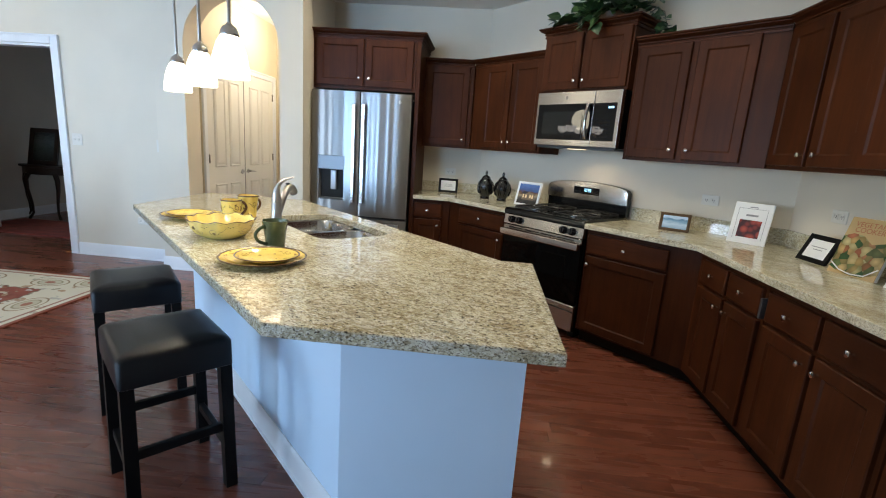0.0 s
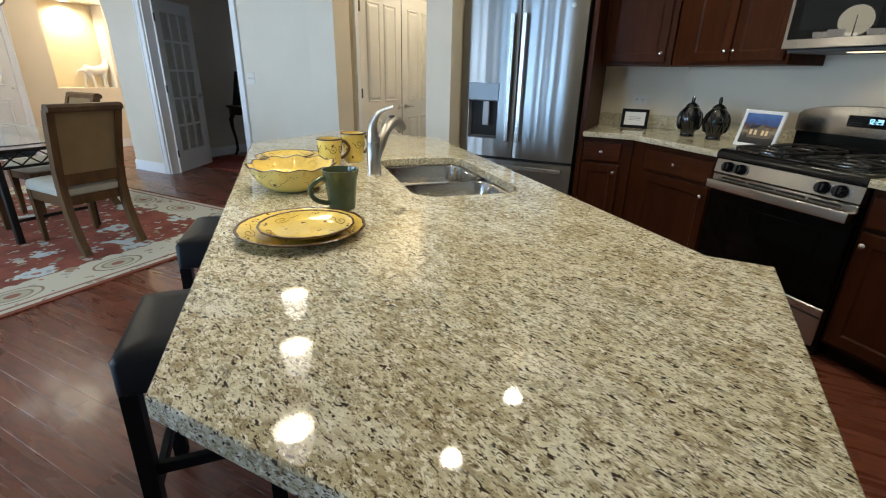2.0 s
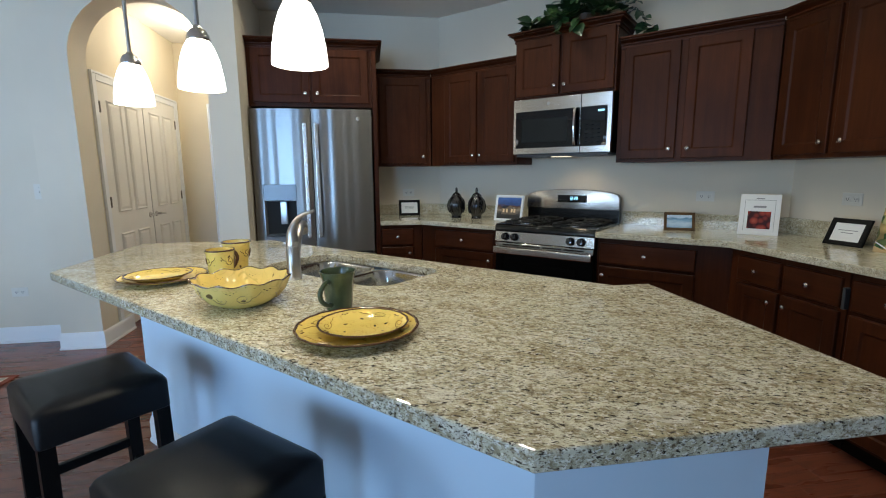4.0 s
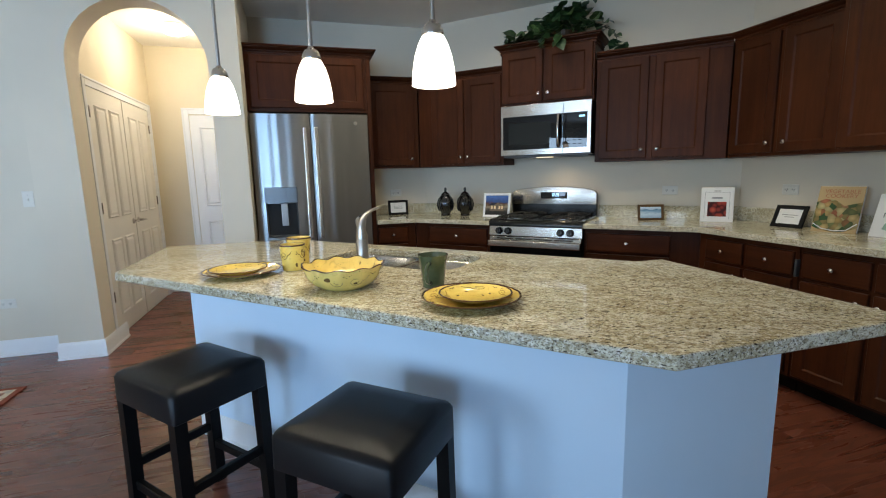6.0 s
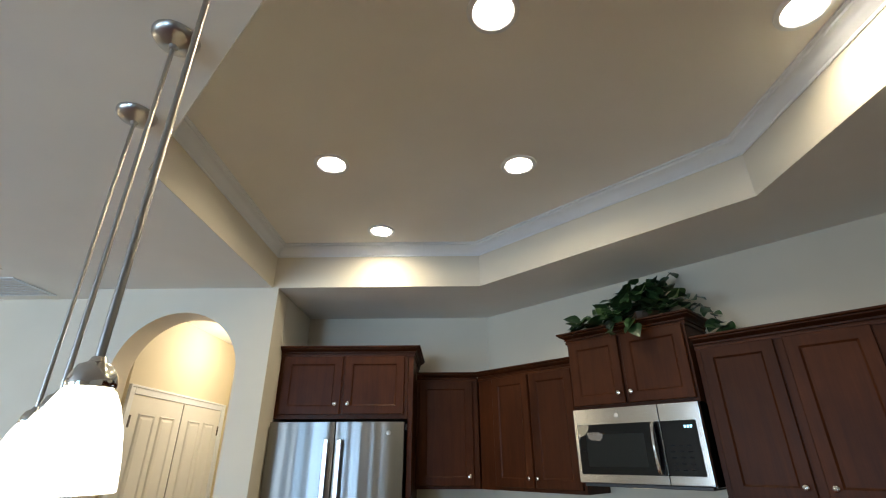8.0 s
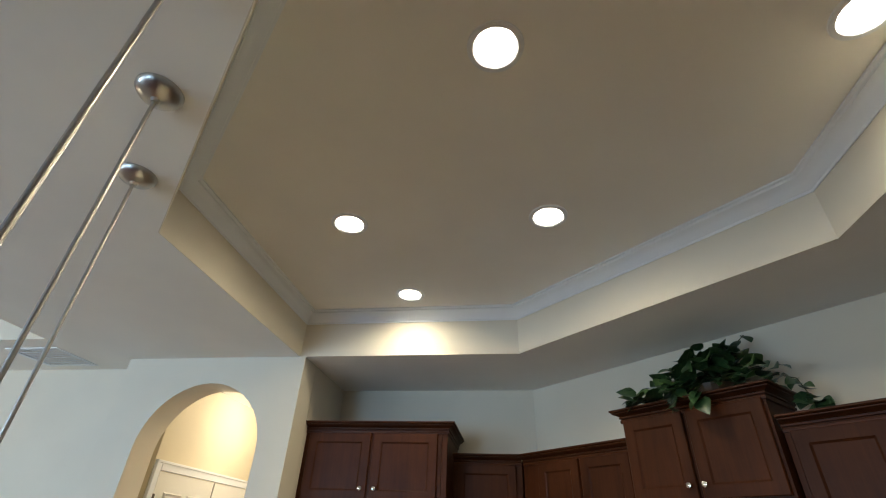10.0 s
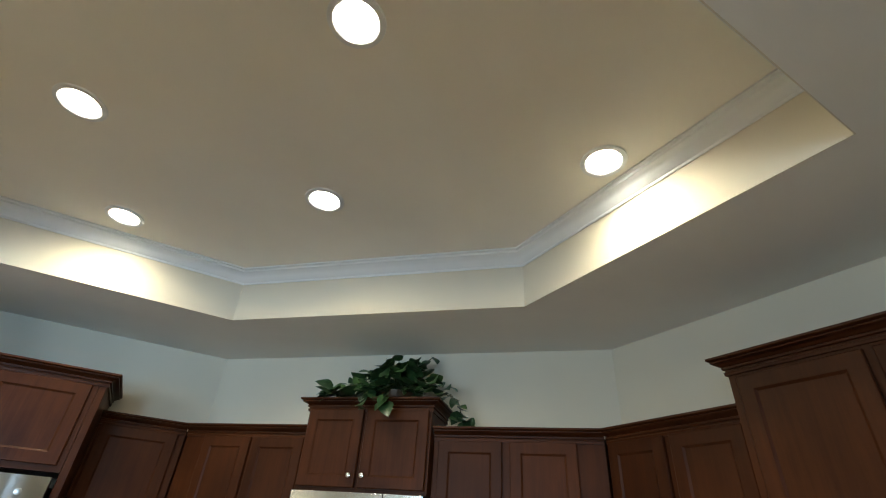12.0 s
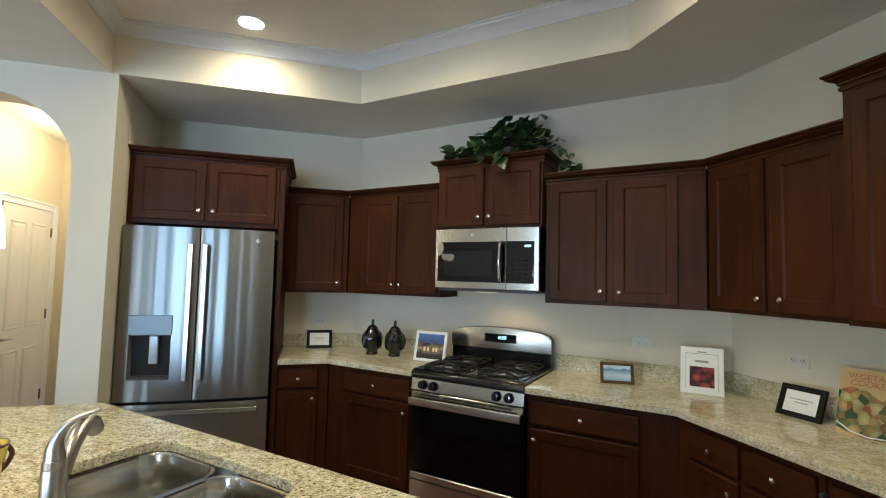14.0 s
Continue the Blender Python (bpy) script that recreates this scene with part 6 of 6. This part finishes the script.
# ---- dining area ----
def rug_material(hx, hy):
    m = mat("patterned_wool", (0.3, 0.06, 0.04), 0.95)
    tc = node(m, "ShaderNodeTexCoord")
    sep = node(m, "ShaderNodeSeparateXYZ")
    link(m, tc.outputs["Object"], sep.inputs[0])

    def math_node(op, a, b=None):
        n = node(m, "ShaderNodeMath")
        n.operation = op
        for k, q in enumerate((a, b)):
            if q is None:
                continue
            if isinstance(q, (int, float)):
                n.inputs[k].default_value = q
            else:
                link(m, q, n.inputs[k])
        return n.outputs[0]
    dx = math_node("SUBTRACT", hx, math_node("ABSOLUTE", sep.outputs[0]))
    dy = math_node("SUBTRACT", hy, math_node("ABSOLUTE", sep.outputs[1]))
    d = math_node("MINIMUM", dx, dy)
    flat = coords(m, (1, 1, 0.0))

    def ragged(amount, scale):
        """The rug's own coordinates with wavering edges."""
        n = node(m, "ShaderNodeTexNoise", Scale=scale, Detail=2.0)
        link(m, flat, n.inputs["Vector"])
        sub = node(m, "ShaderNodeVectorMath")
        sub.operation = "SUBTRACT"
        link(m, n.outputs["Color"], sub.inputs[0])
        sub.inputs[1].default_value = (0.5, 0.5, 0.5)
        by = node(m, "ShaderNodeVectorMath")
        by.operation = "SCALE"
        link(m, sub.outputs[0], by.inputs[0])
        by.inputs["Scale"].default_value = amount
        add = node(m, "ShaderNodeVectorMath")
        link(m, flat, add.inputs[0])
        link(m, by.outputs[0], add.inputs[1])
        return add.outputs[0]

    def cells(vec, scale):
        n = node(m, "ShaderNodeTexVoronoi", Scale=scale, Randomness=0.9)
        link(m, vec, n.inputs["Vector"])
        sc = node(m, "ShaderNodeSeparateColor")
        link(m, n.outputs["Color"], sc.inputs[0])
        return n.outputs["Distance"], sc.outputs[0]

    def mask(value, lo, hi):
        return ramp(m, value, [(lo, (0.92, 0.92, 0.92)), (hi, (0, 0, 0))])
    NONE = (0, 0, 0)
    # field: rust red, pale blue blossoms with a tan heart, cream and olive leaves
    field = mixed(m, ramp(m, noise_of(m, flat, 5, 3), [(0.35, NONE), (0.65, (1, 1, 1))]), (0.19, 0.042, 0.026), (0.29, 0.080, 0.048))
    leaf_d, leaf_c = cells(ragged(0.16, 11), 10.0)
    tint = ramp(m, leaf_c, [(0.15, (0.54, 0.51, 0.40)), (0.50, (0.42, 0.50, 0.54)), (0.75, (0.44, 0.36, 0.22)), (0.95, (0.20, 0.20, 0.12))])
    field = mixed(m, mask(leaf_d, 0.25, 0.31), field, tint)
    bloom_d, bloom_c = cells(ragged(0.22, 9), 2.6)
    field = mixed(m, mask(bloom_d, 0.30, 0.33), field, (0.30, 0.20, 0.11))
    petal_d, petal_c = cells(ragged(0.08, 16), 12.0)
    field = mixed(m, mask(bloom_d, 0.28, 0.30), field, mixed(m, mask(petal_d, 0.22, 0.30), (0.56, 0.63, 0.65), (0.34, 0.40, 0.42)))
    field = mixed(m, mask(bloom_d, 0.09, 0.12), field, (0.33, 0.12, 0.06))
    # border: cream ground, olive leaves and a row of oval medallions
    bord_d, bord_c = cells(ragged(0.20, 12), 8.0)
    bord = mixed(m, mask(bord_d, 0.27, 0.31), (0.60, 0.565, 0.46), ramp(m, bord_c, [(0.2, (0.24, 0.23, 0.15)), (0.5, (0.40, 0.43, 0.40)), (0.75, (0.34, 0.22, 0.13))]))

    def ovals(along, depth, half):
        u = math_node("PINGPONG", math_node("ADD", along, half), 0.30)
        v = math_node("SUBTRACT", depth, 0.25)
        return math_node("SQRT", math_node("ADD", math_node("POWER", math_node("DIVIDE", u, 0.31), 2.0), math_node("POWER", math_node("DIVIDE", v, 0.21), 2.0)))
    oval = math_node("MINIMUM", ovals(sep.outputs[0], dy, 2.4), ovals(sep.outputs[1], dx, 2.4))
    for lo, c in ((1.0, (0.24, 0.16, 0.09)), (0.90, (0.60, 0.56, 0.45)), (0.66, (0.25, 0.22, 0.13)), (0.56, (0.48, 0.44, 0.33)), (0.26, (0.30, 0.10, 0.06))):
        bord = mixed(m, mask(oval, lo / 2, lo / 2 + 0.015), bord, c)
    ragged_d = math_node("ADD", d, math_node("MULTIPLY", math_node("SUBTRACT", noise_of(m, flat, 15, 1), 0.5), 0.10))
    band = ramp(m, ragged_d, [(0.0, NONE), (0.435, NONE), (0.438, (1, 1, 1))])
    c = mixed(m, band, bord, field)
    rim = ramp(m, ragged_d, [(0.0, NONE), (0.424, NONE), (0.426, (0.9, 0.9, 0.9)), (0.440, (0.9, 0.9, 0.9)), (0.442, NONE)])
    c = mixed(m, rim, c, (0.14, 0.09, 0.055))
    line = ramp(m, d, [(0.0, (1, 1, 1)), (0.035, (1, 1, 1)), (0.036, (0, 0, 0)), (0.075, (0, 0, 0)), (0.076, (0.8, 0.8, 0.8)), (0.10, (0.8, 0.8, 0.8)), (0.101, (0, 0, 0))])
    c = mixed(m, line, c, (0.22, 0.055, 0.03))
    basecolor(m, c)
    bumped(m, noise_of(m, coords(m), 260, 2), 0.5, 0.003)
    return m


RHX, RHY = 1.75, 1.35
rug = part("rug", slab(rect(-RHX, RHX, -RHY, RHY), [], 0.0005, 0.011, 0.004), rug_material(RHX, RHY), None, "", False, pose(-2.71 - RHX, 3.965 - RHY, 0))
tagged(rug, "red and cream floral rug under the dining table", "rug")

CHAIRWOOD = wood("chair_wood", (0.075, 0.036, 0.013), (0.15, 0.076, 0.030), 2, 0.35)


def fabric(name, c, scale=420):
    m = mat(name, c, 0.9)
    v = coords(m)
    n = noise_of(m, v, 6, 3)
    basecolor(m, ramp(m, n, [(0.3, tuple(x * 0.86 for x in c)), (0.7, c)]))
    bumped(m, noise_of(m, v, scale, 2), 0.5, 0.002)
    return m


CREAMCLOTH = fabric("cream_upholstery", (0.43, 0.395, 0.325))
BACKCLOTH = fabric("tan_woven_back", (0.24, 0.155, 0.07), 260)


def dining_chair():
    c = thing("dining_chair", pose(0, 0, 0), "carved wooden dining chair with cream seat and woven back", "chair", "chairs round the dining table")
    w = 0.245
    part("seat", rings(bmesh.new(), [[(a, b, z) for a, b in rounded(-w - g, w + g, -0.23 - g, 0.27 + g, 0.05, 4)] for g, z in ((-0.01, 0.42), (0.0, 0.43), (0.004, 0.47), (-0.01, 0.492), (-0.05, 0.505), (-0.12, 0.51))]), CREAMCLOTH, c, "cream padded seat", True)
    part("apron", slab(rect(-w + 0.01, w - 0.01, -0.22, 0.25), [rect(-w + 0.035, w - 0.035, -0.195, 0.225)], 0.35, 0.419), CHAIRWOOD, c)
    for s in (-1, 1):
        part("front_leg", rings(bmesh.new(), [[(s * (w - 0.03) + a, 0.235 + b + q, z) for a, b in rect(-k, k, -k, k)] for k, q, z in ((0.016, 0.0, 0.0), (0.02, 0.0, 0.2), (0.026, 0.0, 0.42))]), CHAIRWOOD, c)
        pts = [(0.235, -0.34, 0.0), (0.235, -0.29, 0.12), (0.235, -0.245, 0.30), (0.235, -0.235, 0.45), (0.24, -0.25, 0.62), (0.245, -0.295, 0.82), (0.25, -0.33, 0.95), (0.25, -0.355, 1.03)]
        part("back_leg", rings(bmesh.new(), [[(s * x + a, y + b, z) for a, b in rect(-0.030, 0.026, -0.030, 0.030)] for x, y, z in pts]), CHAIRWOOD, c, "", True)
    # upholstered back between the posts
    part("backrest", rings(bmesh.new(), [[(-0.232, y - 0.014, z), (0.232, y - 0.014, z), (0.232, y + 0.016, z), (-0.232, y + 0.016, z)] for y, z in ((-0.246, 0.583), (-0.27, 0.72), (-0.305, 0.86), (-0.335, 0.97), (-0.352, 1.025))]), BACKCLOTH, c, "tan woven fabric back", True)
    part("back_rail", rings(bmesh.new(), [[(-0.225, y - 0.018, z), (0.225, y - 0.018, z), (0.225, y + 0.02, z), (-0.225, y + 0.02, z)] for y, z in ((-0.236, 0.500), (-0.246, 0.585))]), CHAIRWOOD, c)
    # scrolled top rail rolling backwards
    prof = [(-0.34, 1.00), (-0.33, 1.035), (-0.335, 1.058), (-0.355, 1.07), (-0.385, 1.068), (-0.405, 1.05), (-0.405, 1.03), (-0.39, 1.018), (-0.375, 1.022), (-0.365, 1.012)]
    part("top_rail", rings(bmesh.new(), [[(x, y, z) for y, z in prof] for x in (-0.275, 0.275)]), CHAIRWOOD, c, "scrolled wooden top rail", True)
    return c


ch = dining_chair()
ch.matrix_basis = pose(-3.635, 2.785, 0.011, 0, 0, 90) @ Matrix.Diagonal((0.84, 1.05, 0.982, 1))
copy_thing(ch, pose(-4.70, 3.13, 0.011, 0, 0, 180))
copy_thing(ch, pose(-4.62, 2.34, 0.011, 0, 0, 0))

METAL = mat("dark_bronze_metal", (0.03, 0.026, 0.024), 0.4, 0.8)
tb = thing("dining_table", pose(-4.78, 2.745, 0.011), "glass-topped dining table on dark metal legs", "table")
TGLASS = mat("table_glass", (0.80, 0.88, 0.86), 0.02)
TGLASS.node_tree.nodes["Principled BSDF"].inputs["Transmission Weight"].default_value = 0.92
tg = part("tabletop", slab(rect(-0.9, 0.9, -0.5, 0.5), [], 0.728, 0.74, 0.003), TGLASS, tb, "clear glass tabletop")
tg.visible_shadow = False
for sx in (-1, 1):
    for sy in (-1, 1):
        part("leg", boxed(sx * 0.82 - 0.022, sx * 0.82 + 0.022, sy * 0.27 - 0.022, sy * 0.27 + 0.022, 0, 0.70, 0.004), METAL, tb)
for sy in (-1, 1):
    part("rail", boxed(-0.798, 0.798, sy * 0.27 - 0.012, sy * 0.27 + 0.012, 0.675, 0.699, 0.003), METAL, tb)
for sx in (-1, 1):
    part("rail", boxed(sx * 0.82 - 0.012, sx * 0.82 + 0.012, -0.248, 0.248, 0.675, 0.699, 0.003), METAL, tb)
    part("rail", boxed(sx * 0.82 - 0.010, sx * 0.82 + 0.010, -0.248, 0.248, 0.56, 0.58, 0.003), METAL, tb)
    for k in range(4):
        y = -0.244 + k * 0.122
        for q in (0, 1):
            part("lattice_bar", tube(bmesh.new(), [(sx * 0.82, y + 0.122 * q, 0.58), (sx * 0.82, y + 0.122 * (1 - q), 0.676)], 0.006, 6), METAL, tb)
    part("stretcher", boxed(sx * 0.82 - 0.010, sx * 0.82 + 0.010, -0.248, 0.248, 0.16, 0.185, 0.003), METAL, tb)
for sx in (-0.3, 0.0, 0.3):
    part("pad", lathe(bmesh.new(), [(0.0001, 0.70), (0.02, 0.70), (0.02, 0.7275), (0.0001, 0.7275)], 12, pose(sx, 0.27, 0)), METAL, tb)

cl = thing("chandelier", pose(-4.90, 2.85, 0), "brushed nickel chandelier with lit upturned glass shades", "lamp")
part("canopy", lathe(bmesh.new(), [(0.0001, TRAY_Z - 0.001), (0.065, TRAY_Z - 0.001), (0.05, TRAY_Z - 0.03), (0.0001, TRAY_Z - 0.035)], 20), NICKEL, cl, "", True)
part("stem", lathe(bmesh.new(), [(0.008, 1.66), (0.012, 1.70), (0.02, 1.78), (0.012, 1.90), (0.007, 2.0), (0.006, TRAY_Z - 0.03)], 12), NICKEL, cl, "", True)
for k in range(5):
    a = 2 * math.pi * k / 5 + 0.72
    cx, cy = math.cos(a), math.sin(a)
    arm = part("arm", tube(bmesh.new(), [(0.015 * cx, 0.015 * cy, 1.74), (0.12 * cx, 0.12 * cy, 1.69), (0.25 * cx, 0.25 * cy, 1.70), (0.34 * cx, 0.34 * cy, 1.76), (0.365 * cx, 0.365 * cy, 1.85)], 0.009, 8), NICKEL, cl, "", True)
    part("shade", lathe(bmesh.new(), [(0.03, 1.86), (0.055, 1.868), (0.085, 1.90), (0.10, 1.95), (0.105, 1.985), (0.101, 1.985), (0.095, 1.95), (0.08, 1.905), (0.05, 1.875), (0.03, 1.866)], 24, pose(0.365 * cx, 0.365 * cy, 0), caps=False), SHADE, arm, "lit frosted glass shade", True)
    part("cup", lathe(bmesh.new(), [(0.0001, 1.84), (0.02, 1.842), (0.034, 1.862), (0.03, 1.868), (0.0001, 1.868)], 14, pose(0.365 * cx, 0.365 * cy, 0)), NICKEL, arm, "", True)

# ---- floor planks ----
def floor_wood(name, by_island):
    """Stained oak: long cathedral grain, dark pores, tone changing from plank to plank."""
    m = mat(name, (0.09, 0.03, 0.02), 0.25, coat=0.22)
    if by_island:
        src = node(m, "ShaderNodeNewGeometry").outputs["Random Per Island"]
    else:
        src = node(m, "ShaderNodeObjectInfo").outputs["Random"]
    v = coords(m, (1.1, 9.0, 9.0))
    off = node(m, "ShaderNodeMath")
    off.operation = "MULTIPLY"
    off.inputs[1].default_value = 53.0
    link(m, src, off.inputs[0])
    comb = node(m, "ShaderNodeCombineXYZ")
    for k in range(3):
        link(m, off.outputs[0], comb.inputs[k])
    add = node(m, "ShaderNodeVectorMath")
    link(m, v, add.inputs[0])
    link(m, comb.outputs[0], add.inputs[1])
    v = add.outputs[0]
    g = noise_of(m, v, 1.3, 3, 0.5, 0.8)
    wv = node(m, "ShaderNodeMath")
    wv.operation = "MULTIPLY"
    wv.inputs[1].default_value = 44.0
    link(m, g, wv.inputs[0])
    sn = node(m, "ShaderNodeMath")
    sn.operation = "SINE"
    link(m, wv.outputs[0], sn.inputs[0])
    rings_ = node(m, "ShaderNodeMapRange", From_Min=-1.0, From_Max=1.0)
    link(m, sn.outputs[0], rings_.inputs[0])
    pores = noise_of(m, v, 14, 3, 0.7)
    c = ramp(m, g, [(0.3, (0.130, 0.037, 0.021)), (0.7, (0.200, 0.062, 0.036))])
    c = mixed(m, ramp(m, rings_.outputs[0], [(0.0, (0.34, 0.34, 0.34)), (0.26, (0, 0, 0))]), c, (0.030, 0.011, 0.008))
    c = mixed(m, ramp(m, pores, [(0.62, (0, 0, 0)), (0.72, (0.28, 0.28, 0.28))]), c, (0.028, 0.011, 0.008))
    tone = node(m, "ShaderNodeMapRange", To_Min=0.92, To_Max=1.08)
    link(m, src, tone.inputs[0])
    basecolor(m, mixed(m, 1.0, c, tone.outputs[0], "MULTIPLY"))
    roughness(m, g, 0.20, 0.36)
    bumped(m, rings_.outputs[0], 0.05, 0.0010)
    return m


PLANK_W, PLANK_T = 0.086, 0.0115
LENGTHS = (0.5, 0.7, 0.9, 1.1, 1.35)
FLOOR_PART, FLOOR_REST = floor_wood("floor_oak", False), floor_wood("floor_oak_far", True)
plank_mesh = {}
for L in LENGTHS:
    g, q = 0.0003, 0.0005
    bm = bmesh.new()
    rings(bm, [[(g + d, g + d, z), (L - g - d, g + d, z), (L - g - d, PLANK_W - g - d, z), (g + d, PLANK_W - g - d, z)] for d, z in ((0, -PLANK_T), (0, -q), (q, 0.0))], False, True)
    bmesh.ops.recalc_face_normals(bm, faces=bm.faces)
    me = bpy.data.meshes.new("plank")
    bm.to_mesh(me)
    bm.free()
    me.materials.append(FLOOR_PART)
    plank_mesh[L] = me
floor_top = tagged(new("floor"), "dark red-brown hardwood plank floor", "floor", kind="structure")
rnd = random.Random(11)
far_v, far_f, near = [], [], 0
y = -3.6
while y < 7.4:
    x = -8.3 + rnd.uniform(-0.5, 0)
    while x < 2.4:
        L = rnd.choice(LENGTHS)
        if near < 300 and -2.75 < x + L / 2 < 1.7 and 0.3 < y < 4.6:
            o = new("plank", plank_mesh[L])
            o.parent = floor_top
            o.location = (x, y, 0)
            near += 1
        else:
            L = min(L, 2.42 - x)
            b = len(far_v)
            g, q = 0.0003, 0.0005
            for d, z in ((0, -PLANK_T), (0, -q), (q, 0.0)):
                far_v += [(x + g + d, y + g + d, z), (x + L - g - d, y + g + d, z), (x + L - g - d, y + PLANK_W - g - d, z), (x + g + d, y + PLANK_W - g - d, z)]
            for k in (0, 4):
                far_f += [(b + k + i, b + k + (i + 1) % 4, b + k + 4 + (i + 1) % 4, b + k + 4 + i) for i in range(4)]
            far_f.append((b + 8, b + 9, b + 10, b + 11))
        x += L
    y += PLANK_W
me = bpy.data.meshes.new("planks")
me.from_pydata(far_v, [], far_f)
me.materials.append(FLOOR_REST)
o = tagged(new("planks", me), "remaining dark red-brown floor planks", "", kind="stuff")
o.parent = floor_top
